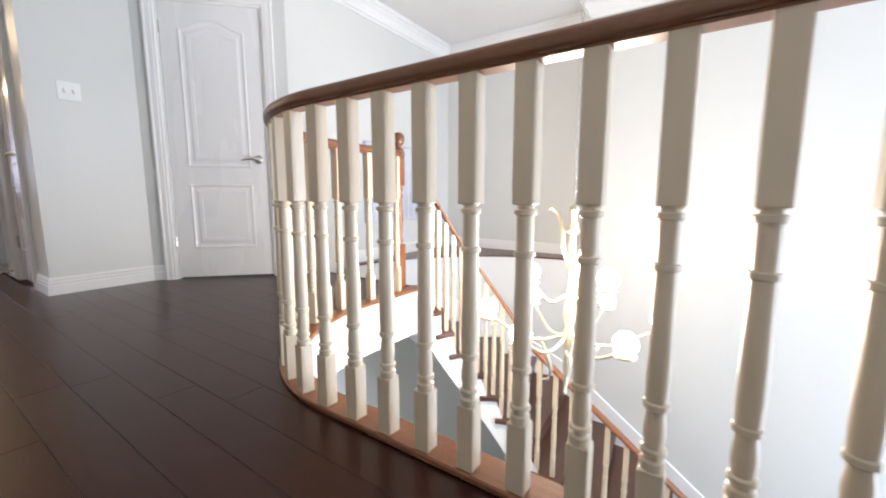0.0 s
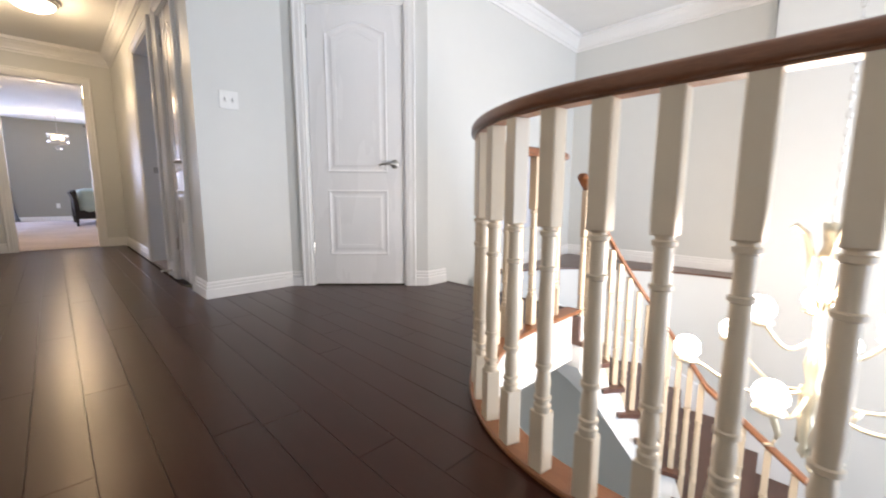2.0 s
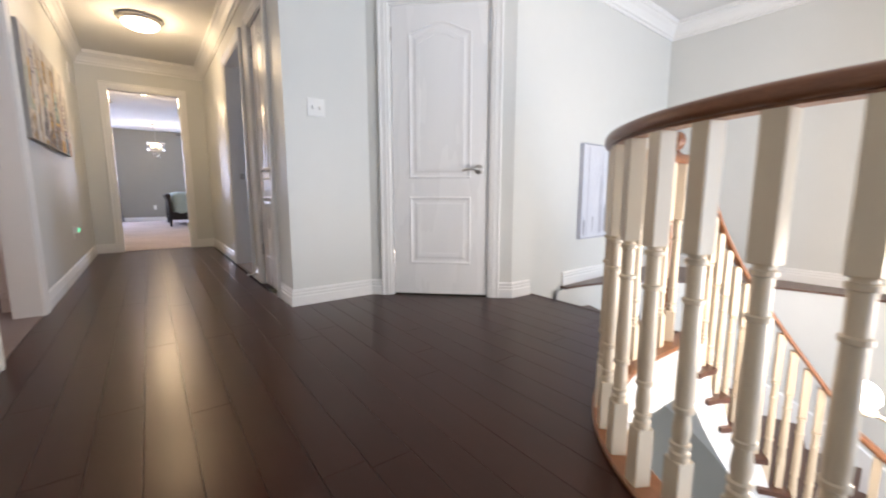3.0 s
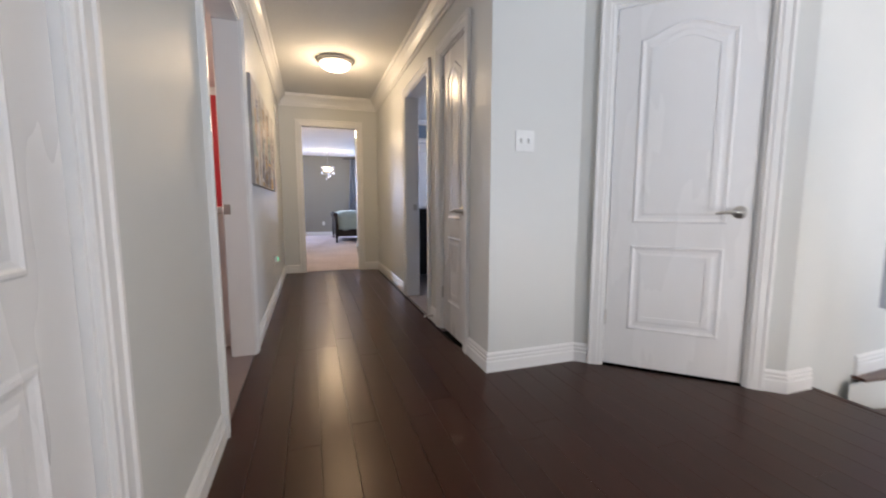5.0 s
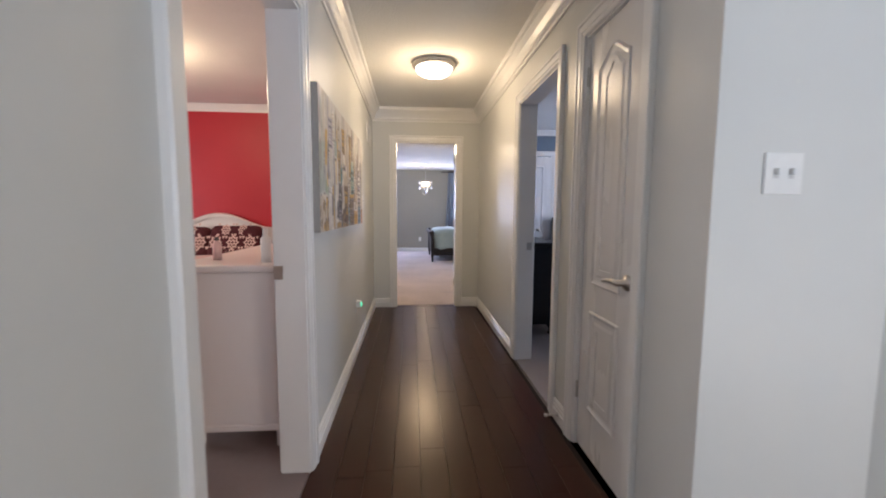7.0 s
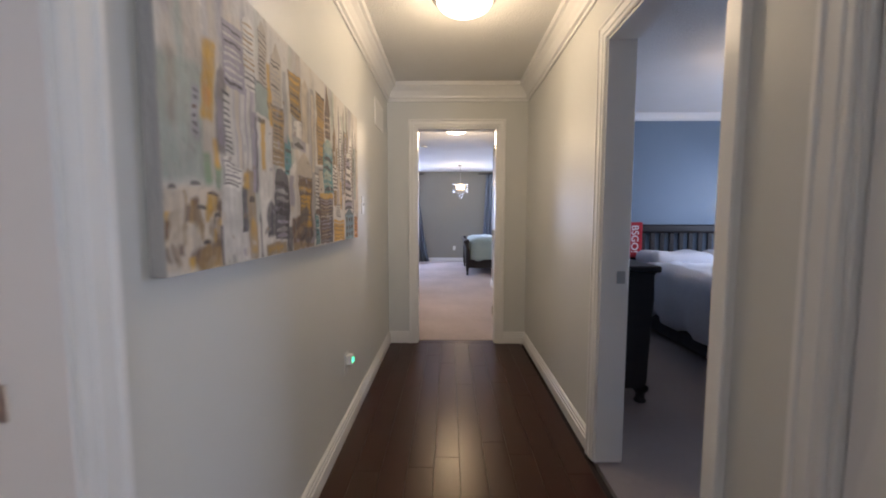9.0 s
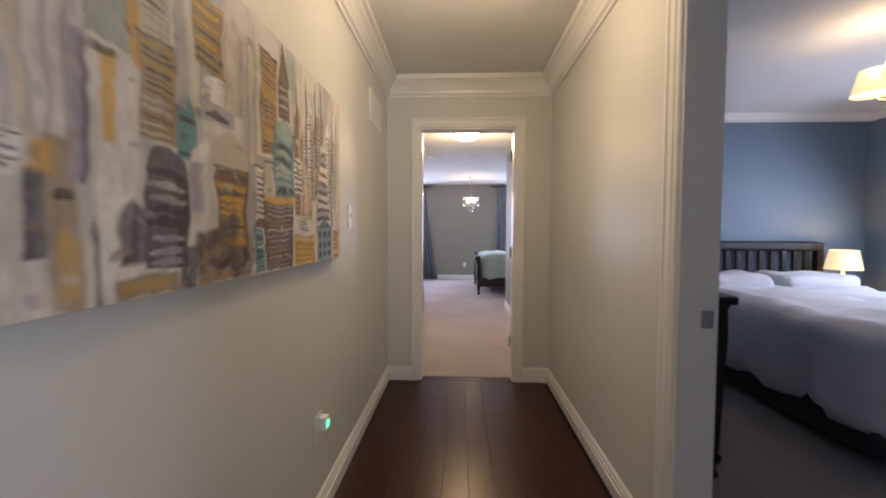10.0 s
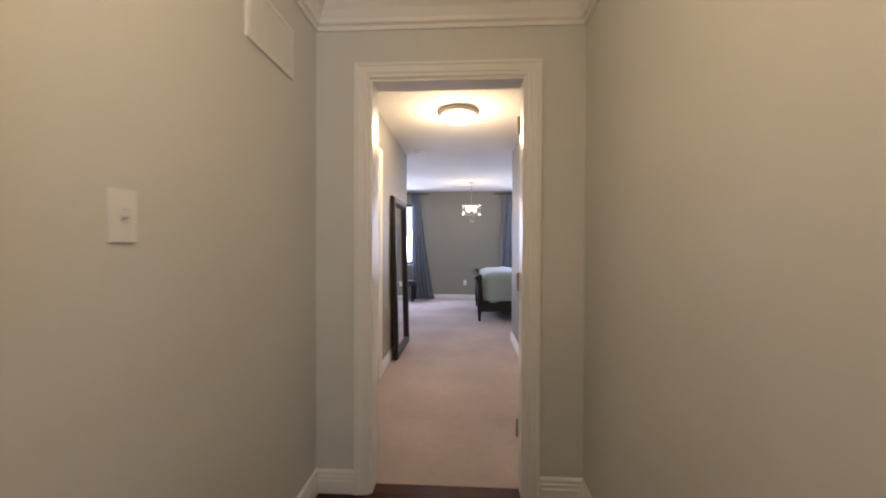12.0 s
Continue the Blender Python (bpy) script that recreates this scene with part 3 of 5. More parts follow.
STEPS = 14
for i in range(1, STEPS + 1):
    z = -RISE * i
    (ax, ay), (bx, by) = stair_line(i - 1)
    (cx, cy), (dx, dy) = stair_line(i)
    mid = stair_line(i - 0.5)
    bm = bmesh.new()
    quad = [(ax, ay), (bx, by), mid[1], (dx, dy), (cx, cy), mid[0]]
    g = Vector((cx - dx, cy - dy)).normalized() * 0.03
    n = Vector((dx - cx, dy - cy)).normalized()
    fwd = Vector((n.y, -n.x)) * 0.025
    if fwd.dot(Vector((cx + dx - ax - bx, cy + dy - ay - by))) < 0:
        fwd = -fwd
    pts = [(ax + g.x, ay + g.y), (bx, by), mid[1], (dx + fwd.x, dy + fwd.y), (cx + g.x + fwd.x, cy + g.y + fwd.y), (mid[0][0] + g.x, mid[0][1] + g.y)]
    lo = [bm.verts.new((x, y, z - 0.03)) for x, y in pts]
    hi = [bm.verts.new((x, y, z)) for x, y in pts]
    bm.faces.new(lo[::-1])
    bm.faces.new(hi)
    for q in range(6):
        bm.faces.new((lo[q], lo[(q + 1) % 6], hi[(q + 1) % 6], hi[q]))
    part("tread", bm, TREADM, stairs, "dark wooden tread")
    bm = bmesh.new()
    vs = [bm.verts.new(p) for p in ((ax, ay, z), (bx, by, z), (bx, by, z + RISE - 0.03), (ax, ay, z + RISE - 0.03))]
    bm.faces.new(vs)
    ext = bmesh.ops.extrude_face_region(bm, geom=list(bm.faces))
    bmesh.ops.translate(bm, vec=(-fwd.x * 0.6, -fwd.y * 0.6, 0), verts=[v for v in ext["geom"] if isinstance(v, bmesh.types.BMVert)])
    part("riser", bm, TREADM, stairs)
# inner stringer, soffit and skirting of the flight
bm = bmesh.new()
prev = None
for i in range(0, STEPS * 2 + 1):
    s = i / 2
    (ax, ay), (bx, by) = stair_line(s)
    zt, zb = -RISE * math.ceil(s) - 0.03 if s else -0.03, -RISE * s - 0.36
    zb = max(zb, LOW)
    ring = [bm.verts.new((ax, ay, max(zt, zb + 0.01))), bm.verts.new((ax, ay, zb)), bm.verts.new((bx, by, zb))]
    if prev:
        bm.faces.new((prev[0], prev[1], ring[1], ring[0]))
        bm.faces.new((prev[1], prev[2], ring[2], ring[1]))
    prev = ring
part("stringer", bm, TRIM, stairs, "white stringer and curved underside")
bm = bmesh.new()
prev = None
for i in range(5, STEPS * 2 + 1):
    s = i / 2
    (bx, by) = stair_line(s)[1]
    (ax, ay) = stair_line(s)[0]
    d = Vector((ax - bx, ay - by)).normalized() * 0.015
    z = -RISE * s
    ring = [bm.verts.new(p) for p in ((bx, by, z - 0.2), (bx, by, z + 0.16), (bx + d.x, by + d.y, z + 0.15), (bx + d.x, by + d.y, z - 0.2))]
    if prev:
        for q in range(3):
            bm.faces.new((prev[q], prev[q + 1], ring[q + 1], ring[q]))
    prev = ring
part("skirting", bm, TRIM, stairs)
b_short = baluster_mesh(0.0, 0.80, 0.017)
for i in range(1, STEPS + 1):
    for f in (0.3, 0.8):
        s = i - 1 + f
        (ax, ay), (bx, by) = stair_line(s)
        d = Vector((bx - ax, by - ay)).normalized() * 0.035
        b = new("baluster", b_short)
        b.parent = stairs
        b.matrix_basis = pose(ax + d.x, ay + d.y, -RISE * i, 0, 0, math.degrees(math.atan2(d.y, d.x)))
        b.scale = (1, 1, (0.78 + RISE * (i - s)) / 0.80)
bm = bmesh.new()
rings = []
for i in range(0, STEPS * 4 + 1):
    s = i / 4
    (ax, ay), (bx, by) = stair_line(s)
    d = Vector((bx - ax, by - ay)).normalized()
    z = -RISE * s + 0.78
    c = Vector((ax + d.x * 0.035, ay + d.y * 0.035, z))
    rings.append([bm.verts.new((c.x + d.x * o * 0.9, c.y + d.y * o * 0.9, c.z + h)) for o, h in HR])
for a, b in zip(rings, rings[1:]):
    for j in range(len(HR)):
        bm.faces.new((a[j], a[(j + 1) % len(HR)], b[(j + 1) % len(HR)], b[j]))
bm.faces.new(rings[0])
bm.faces.new(rings[-1][::-1])
part("handrail", bm, OAK, stairs, "brown wooden handrail", True)


# ---------------------------------------------------------------- foyer chandelier
def foyer_chandelier(x, y):
    c = thing("foyer_chandelier", "large pale brass chandelier with lit frosted glass lamps", "chandelier", pose(x, y, 0))
    part("column", lathe(bmesh.new(), [(0, 0.60), (0.022, 0.59), (0.028, 0.56), (0.012, 0.53), (0.03, 0.48), (0.034, 0.46), (0.012, 0.44), (0.014, 0.2), (0.022, 0.1), (0.036, 0.02), (0.02, -0.06), (0.038, -0.1), (0.028, -0.16), (0.018, -0.2), (0.028, -0.24), (0.022, -0.3), (0.014, -0.33), (0.02, -0.36), (0, -0.39)], seg=16), BRASS, c, "", True)
    links = bmesh.new()
    for k in range(60):
        z = 0.6 + 0.032 * k
        if z > CEIL - 0.06:
            break
        r, ang = 0.008, 90 * (k % 2)
        ca, sa = math.cos(radians(ang)), math.sin(radians(ang))
        tube(links, [(ca * r * math.cos(t * math.pi / 5), sa * r * math.cos(t * math.pi / 5), z + 0.016 + 0.019 * math.sin(t * math.pi / 5)) for t in range(11)], 0.0018, 4)
    part("chain", links, NICKEL, c)
    part("canopy", lathe(bmesh.new(), [(0, CEIL), (0.06, CEIL), (0.055, CEIL - 0.02), (0.02, CEIL - 0.045), (0, CEIL - 0.05)], seg=18), BRASS, c, "", True)
    for tier, count, reach, z0, zt in ((0, 6, 0.44, -0.10, -0.04), (1, 3, 0.22, 0.12, 0.19)):
        for k in range(count):
            a = 2 * math.pi * (k + 0.3 + 0.5 * tier) / count
            ca, sa = math.cos(a), math.sin(a)
            pts = []
            for q in range(13):
                u = q / 12
                pts.append((ca * (0.03 + (reach - 0.03) * u), sa * (0.03 + (reach - 0.03) * u), z0 + (zt - z0) * u - 0.07 * math.sin(math.pi * min(1, u * 1.15)) * (1 - 0.2 * u)))
            arm = part("arm", tube(bmesh.new(), pts, 0.0085, 7), BRASS, c, "", True)
            ex, ey = ca * reach, sa * reach
            part("cup", lathe(bmesh.new(), [(0, zt - 0.02), (0.03, zt - 0.012), (0.05, zt), (0.05, zt + 0.006), (0.012, zt + 0.012), (0.012, zt + 0.03)], (ex, ey, 0), 14), BRASS, arm, "", True)
            part("glass_lamp", lathe(bmesh.new(), [(0.014, zt + 0.008), (0.036, zt + 0.018), (0.051, zt + 0.042), (0.052, zt + 0.062), (0.044, zt + 0.088), (0.026, zt + 0.106), (0, zt + 0.112)], (ex, ey, 0), 14), FLAME, arm, "glowing frosted glass lamp", True)
    for k in range(4):
        a = 2 * math.pi * (k + 0.15) / 4
        ca, sa = math.cos(a), math.sin(a)
        part("top_scroll", tube(bmesh.new(), [(ca * r, sa * r, z) for r, z in ((0.012, 0.25), (0.05, 0.38), (0.055, 0.47), (0.075, 0.55), (0.11, 0.585), (0.125, 0.57))], [0.006, 0.011, 0.013, 0.012, 0.009, 0.005], 7), BRASS, c, "", True)
        part("lower_scroll", tube(bmesh.new(), [(ca * r, sa * r, z) for r, z in ((0.16, -0.13), (0.135, -0.17), (0.10, -0.26), (0.085, -0.31), (0.10, -0.365), (0.13, -0.37))], [0.005, 0.01, 0.014, 0.013, 0.01, 0.006], 7), BRASS, c, "", True)
    return c


foyer_chandelier(-0.925, 2.12)


# ---------------------------------------------------------------- hall things
def dome_lamp(x, y, label):
    c = thing("ceiling_light", label, "ceiling light", pose(x, y, CEIL), "flush ceiling lights")
    part("ring", lathe(bmesh.new(), [(0, -0.001), (0.165, -0.001), (0.18, -0.008), (0.185, -0.022), (0.176, -0.036), (0.162, -0.044), (0.145, -0.046), (0.14, -0.03), (0, -0.03)], seg=40), BRONZE, c, "aged nickel ring", True)
    part("dome", lathe(bmesh.new(), [(0.152, -0.044), (0.15, -0.058), (0.135, -0.079), (0.105, -0.096), (0.06, -0.107), (0, -0.111)], seg=40), DOME, c, "glowing frosted glass bowl", True)
    part("finial", lathe(bmesh.new(), [(0, -0.109), (0.008, -0.111), (0.008, -0.121), (0, -0.129)], seg=10), BRONZE, c, "", True)
    return c


dome_lamp(-6.22, 0.02, "flush ceiling lamp with a lit frosted glass bowl")
dome_lamp(-9.36, 0.03, "flush ceiling lamp with a lit frosted glass bowl")


def switch_plate(m, gangs, label):
    s = thing("light_switch", label, "light switch", m)
    w = 0.07 + 0.046 * (gangs - 1)
    part("plate", cuboid(-w / 2, w / 2, -0.006, 0, -0.058, 0.058, 0.002, 2), PLASTIC, s)
    for g in range(gangs):
        x = (g - (gangs - 1) / 2) * 0.046
        part("toggle", cuboid(x - 0.005, x + 0.005, -0.018, -0.005, -0.004, 0.014, 0.002), PLASTIC, s)
        part("toggle_slot", cuboid(x - 0.007, x + 0.007, -0.0068, -0.0055, -0.014, 0.014), SLOTGREY if gangs > 1 else PLASTIC, s)
    return s


switch_plate(pose(CX, 0.875, 1.31, 0, 0, 90), 2, "white double light switch on the pale wall")
switch_plate(pose(-6.605, YL, 1.295, 0, 0, 180), 1, "white single light switch on the hall wall")
outlet = thing("night_light", "white outlet with a plugged-in green night light", "night light", pose(-6.12, YL, 0.395, 0, 0, 180))
part("plate", cuboid(-0.035, 0.035, -0.006, 0, -0.058, 0.058, 0.002, 2), PLASTIC, outlet)
part("plug_body", cuboid(-0.022, 0.022, -0.04, -0.006, -0.005, 0.05, 0.004, 2), PLASTIC, outlet)
part("lens", cuboid(-0.016, 0.016, -0.043, -0.039, 0.006, 0.034, 0.002), GREEN, outlet, "glowing green lens")
vent = thing("wall_vent", "white return air grille high on the hall wall", "vent", pose(-7.265, YL, 2.04, 0, 0, 180))
part("frame", sweep(bmesh.new(), [(-0.18, -0.105), (0.18, -0.105), (0.18, 0.105), (-0.18, 0.105)], [(0, 0), (0, 0.008), (0.02, 0.01), (0.022, 0)], lambda u, v, h: (u, -h, v), True), PLASTIC, vent)
part("backing", cuboid(-0.16, 0.16, -0.002, -0.0005, -0.085, 0.085), DARKSLOT, vent)
for k in range(12):
    sl_ = part("slat", cuboid(-0.16, 0.16, -0.007, -0.005, -0.0075, 0.0075), PLASTIC, vent)
    sl_.matrix_basis = pose(0, -0.001, -0.078 + 0.0142 * k, 25, 0, 0)


# ---------------------------------------------------------------- pictures
def paint(name, c, d=None):
    pale = (0.52, 0.49, 0.45)
    return mat(name, c, d or tuple(v * 0.8 + p * 0.2 for v, p in zip(c, pale)), 14, 0.5, 0.6, 60, stretch=(1, 1, 0.3), fine=0.5)


P_DARK = paint("paint_dark", (0.075, 0.065, 0.07))


def painted_material():
    """Brushed oil paint: the stroke's own colour, broken up by cream and umber brush marks."""
    m = bpy.data.materials.new("oil_paint_strokes")
    m.use_nodes = True
    n, l = m.node_tree.nodes, m.node_tree.links
    bs = n["Principled BSDF"]
    bs.inputs["Roughness"].default_value = 0.58
    att = n.new("ShaderNodeVertexColor")
    att.layer_name = "stroke"
    co, mp = n.new("ShaderNodeTexCoord"), n.new("ShaderNodeMapping")
    mp.inputs["Scale"].default_value = (1, 1, 0.4)
    l.new(co.outputs["Object"], mp.inputs[0])
    out = att.outputs[0]
    for scale, colour, lo_, hi_ in ((40, (0.13, 0.10, 0.08), 0.56, 0.9), (80, (0.46, 0.42, 0.36), 0.62, 0.95)):
        tx = n.new("ShaderNodeTexNoise")
        tx.inputs["Scale"].default_value, tx.inputs["Detail"].default_value, tx.inputs["Distortion"].default_value = scale, 5, 0.8
        l.new(mp.outputs[0], tx.inputs["Vector"])
        rg = n.new("ShaderNodeMapRange")
        rg.inputs[1].default_value, rg.inputs[2].default_value, rg.inputs[4].default_value = lo_, hi_, 0.5
        l.new(tx.outputs[0], rg.inputs[0])
        mx = n.new("ShaderNodeMix")
        mx.data_type = "RGBA"
        mx.inputs[7].default_value = (*colour, 1)
        l.new(rg.outputs[0], mx.inputs[0])
        l.new(out, mx.inputs[6])
        out = mx.outputs[2]
    l.new(out, bs.inputs["Base Color"])
    bp, tx = n.new("ShaderNodeBump"), n.new("ShaderNodeTexNoise")
    tx.inputs["Scale"].default_value = 90
    bp.inputs["Strength"].default_value, bp.inputs["Distance"].default_value = 0.5, 0.004
    l.new(mp.outputs[0], tx.inputs["Vector"])
    l.new(tx.outputs[0], bp.inputs["Height"])
    l.new(bp.outputs[0], bs.inputs["Normal"])
    return m


PAL = {
    "cream": (0.43, 0.375, 0.31), "white": (0.51, 0.485, 0.455), "grey": (0.27, 0.258, 0.258), "lilac": (0.265, 0.24, 0.285), "ochre": (0.26, 0.165, 0.065),
    "gold": (0.44, 0.26, 0.045), "orange": (0.46, 0.21, 0.06), "teal": (0.055, 0.185, 0.20), "mint": (0.27, 0.315, 0.285), "green": (0.14, 0.235, 0.13),
    "dark": (0.035, 0.029, 0.032), "slate": (0.075, 0.068, 0.082), "brown": (0.115, 0.07, 0.05), "tan": (0.25, 0.185, 0.115), "blue": (0.145, 0.235, 0.29),
}


def skyline_canvas():
    """A wide canvas with a thickly painted abstract skyline; s runs from the landing end (0) to the far end (1), z up the canvas."""
    w, h, d = 1.62, 0.70, 0.034
    c = thing("skyline_painting", "wide canvas with an abstract grey, ochre and teal city skyline", "painting", pose(-4.705 - w / 2, YL, 1.095, 0, 0, 180))
    part("canvas", cuboid(-w / 2, w / 2, -d, -0.001, 0, h, 0.003), paint("canvas_edge", (0.36, 0.345, 0.33)), c, "pale grey painted canvas edge")
    rng = np.random.default_rng(11)
    rnd = random.Random(11)
    nx, nz = 541, 234
    gs, gz = np.meshgrid(np.linspace(0, 1, nx), np.linspace(0, h, nz))

    def cloud(fs, fz):
        """Smooth noise with fs cells along and fz cells up the canvas, about -1 to 1."""
        g = rng.uniform(-1, 1, (fz + 2, fs + 2))
        u, v = gs * fs, gz / h * fz
        iu, iv = np.minimum(u.astype(int), fs), np.minimum(v.astype(int), fz)
        a, b = u - iu, v - iv
        a, b = a * a * (3 - 2 * a), b * b * (3 - 2 * b)
        return (g[iv, iu] * (1 - a) + g[iv, iu + 1] * a) * (1 - b) + (g[iv + 1, iu] * (1 - a) + g[iv + 1, iu + 1] * a) * b

    # the hand's wobble, and the brush hairs that run along the strokes
    ws = gs + 0.0050 * cloud(18, 9) + 0.0022 * cloud(60, 30)
    wz = gz + 0.0075 * cloud(16, 8) + 0.0035 * cloud(70, 34)
    hair = 0.6 * cloud(300, 14) + 0.4 * cloud(120, 60)
    wash = 0.6 * cloud(26, 12) + 0.4 * cloud(60, 26)
    img = np.empty((nz, nx, 3))
    img[:] = PAL["white"]

    def slab(s0, s1, z0, z1, colour, skew=0.0, tip=0.0, soft=0.0035, cover=0.92, arch=False):
        k0, k1 = max(0, int((s0 - 0.06) * nx)), min(nx, int((s1 + 0.06) * nx) + 2)
        r0, r1 = max(0, int((z0 - 0.03) / h * nz)), min(nz, int((z1 + tip + 0.03) / h * nz) + 2)
        if k1 <= k0 or r1 <= r0:
            return
        v, q = (slice(r0, r1), slice(k0, k1)), max(1e-4, z1 - z0)
        s, z = ws[v] - skew * (wz[v] - z0) / q, wz[v]
        mid, half = (s0 + s1) / 2, (s1 - s0) / 2
        off = np.abs(s - mid) / half
        top = z1 + tip * (np.sqrt(np.clip(1 - off * off, 0, 1)) if arch else np.clip(1 - off, 0, 1))
        e = np.clip((half - np.abs(s - mid)) / soft + 0.5, 0, 1) * np.clip((z - z0) / (soft * 1.6) + 0.5, 0, 1) * np.clip((top - z) / (soft * 1.6) + 0.5, 0, 1)
        e = e * np.clip(cover + 0.25 * hair[v], 0, 1)
        col = np.array(PAL[colour]) * rnd.uniform(0.88, 1.12)
        tone = (1 + 0.16 * hair[v] + 0.22 * wash[v])[..., None]
        img[v] = img[v] * (1 - e[..., None]) + col * tone * e[..., None]

    def stripes(s0, s1, z0, z1, inks, stepz, lean=0.0, thick=0.36):
        """Loose window lines across a tower."""
        z = z0
        while z < z1:
            a, e = rnd.uniform(0, 0.14) * (s1 - s0), rnd.uniform(0, 0.2) * (s1 - s0)
            slab(s0 + a, s1 - e, z, z + stepz * thick * rnd.uniform(0.7, 1.3), rnd.choice(inks), 0, lean * rnd.uniform(0.6, 1.4), 0.0018, 0.85)
            z += stepz * rnd.uniform(0.85, 1.2)

    def tower(s0, s1, z0, z1, colour, inks=(), stepz=0.016, tip=0.0, shade="", arch=False, lean=0.0):
        slab(s0, s1, z0, z1, colour, rnd.uniform(-0.004, 0.004), tip, 0.003, 0.95, arch)
        if shade:
            m_ = s0 + (s1 - s0) * rnd.uniform(0.55, 0.7)
            slab(m_, s1, z0, z1 - 0.006, shade, 0, 0, 0.006, 0.75)
        if inks:
            stripes(s0, s1, z0 + 0.008, z1 - 0.004, inks, stepz, lean)
        slab(s0 - 0.001, s0 + 0.0015, z0 + 0.25 * (z1 - z0) * rnd.random(), z1, "slate", 0, 0, 0.0018, 0.6)
        if rnd.random() < 0.7 and not tip:
            slab(s0 - 0.003, s1 + 0.003, z1 - 0.003, z1 + 0.002, "dark", 0, 0, 0.002, 0.7)

    # washed ground of upright strokes
    for i in range(150):
        s, z = rnd.uniform(-0.02, 1), rnd.uniform(0.1, 0.6)
        slab(s, s + rnd.uniform(0.01, 0.035), z, z + rnd.uniform(0.1, 0.4), rnd.choice(("cream", "white", "lilac", "cream", "white", "grey", "mint")), 0, 0, 0.012, 0.5)
    # landing end: a misty mint sky, gold smears, ochre rubble with arches
    slab(-0.02, 0.09, 0.19, 0.44, "mint", 0, 0, 0.02, 0.8)
    slab(0.012, 0.03, 0.30, 0.46, "tan", 0, 0, 0.012, 0.45)
    slab(0.062, 0.078, 0.29, 0.40, "lilac", 0, 0, 0.008, 0.6)
    stripes(0.064, 0.076, 0.30, 0.40, ("brown", "slate"), 0.018)
    slab(-0.02, 0.13, 0.0, 0.185, "cream", 0, 0, 0.01, 0.9)
    for i in range(80):
        s, z = rnd.uniform(-0.01, 0.118), rnd.uniform(0.0, 0.15)
        slab(s, s + rnd.uniform(0.006, 0.02), z, z + rnd.uniform(0.012, 0.045), rnd.choice(("ochre", "tan", "brown", "cream", "gold", "tan", "brown", "cream")), 0, rnd.choice((0, 0.012)), 0.006, 0.75, True)
    slab(0.012, 0.034, 0.06, 0.16, "cream", 0, 0.015, 0.006, 0.8, True)
    slab(0.062, 0.12, 0.0, 0.045, "ochre", 0, 0.01, 0.01, 0.8)
    for s, z in ((0.005, 0.178), (0.05, 0.185), (0.06, 0.135), (0.085, 0.165), (0.10, 0.12), (0.07, 0.06)):
        slab(s, s + rnd.uniform(0.014, 0.03), z, z + 0.0035, "dark", 0, 0.006, 0.0022, 0.75, True)
    slab(0.082, 0.112, 0.335, 0.52, "gold", 0.006, 0, 0.009, 0.9)
    slab(0.088, 0.105, 0.37, 0.41, "orange", 0, 0, 0.01, 0.6)
    slab(0.086, 0.12, 0.20, 0.32, "cream", 0, 0.02, 0.006, 0.8, True)
    slab(0.084, 0.10, 0.19, 0.265, "green", 0, 0, 0.009, 0.75)
    slab(0.106, 0.124, 0.185, 0.24, "green", 0, 0, 0.009, 0.7)
    slab(0.108, 0.12, 0.23, 0.30, "gold", 0, 0, 0.008, 0.8)
    # slate smear, white block and striped stack
    slab(0.116, 0.142, 0.27, 0.46, "slate", 0.004, 0.02, 0.008, 0.7)
    slab(0.122, 0.14, 0.29, 0.40, "lilac", 0, 0, 0.006, 0.7)
    tower(0.138, 0.158, 0.27, 0.42, "white", ("dark", "slate"), 0.014)
    slab(0.120, 0.203, 0.0, 0.195, "white", 0, 0, 0.004, 0.95)
    slab(0.117, 0.123, 0.0, 0.10, "slate", 0, 0, 0.003, 0.8)
    tower(0.128, 0.176, 0.19, 0.262, "white", ("dark", "slate"), 0.0105, 0.012)
    for s in (0.156, 0.172, 0.19, 0.206):
        slab(s, s + 0.011, 0.25, 0.46, rnd.choice(("white", "cream")), 0, 0, 0.003, 0.9)
        slab(s + 0.011, s + 0.014, 0.25, 0.46, "lilac", 0, 0, 0.003, 0.8)
    tower(0.14, 0.20, 0.44, 0.60, "lilac", ("dark", "white"), 0.017)
    slab(0.178, 0.197, 0.075, 0.20, "slate", 0.003, 0, 0.004, 0.9)
    slab(0.197, 0.228, 0.0, 0.25, "tan", 0, 0, 0.006, 0.85)
    slab(0.184, 0.206, 0.195, 0.24, "gold", 0, 0, 0.007, 0.85)
    slab(0.205, 0.222, 0.02, 0.10, "gold", 0, 0.02, 0.01, 0.6)
    slab(0.205, 0.225, 0.16, 0.167, "dark", 0, 0.01, 0.002, 0.7, True)
    slab(0.222, 0.238, 0.185, 0.41, "lilac", 0, 0, 0.003, 0.95)
    slab(0.232, 0.238, 0.18, 0.40, "slate", 0, 0, 0.004, 0.7)
    slab(0.238, 0.246, 0.0, 0.12, "dark", 0, 0.02, 0.003, 0.7)
    slab(0.25, 0.266, 0.25, 0.40, "gold", 0, 0, 0.005, 0.85)
    slab(0.24, 0.266, 0.39, 0.402, "dark", 0, 0, 0.003, 0.7)
    slab(0.246, 0.29, 0.03, 0.25, "white", 0, 0.01, 0.005, 0.8)
    tower(0.20, 0.24, 0.46, 0.64, "white", ("dark", "ochre"), 0.014, 0.02)
    tower(0.235, 0.29, 0.41, 0.50, "mint", (), 0.01)
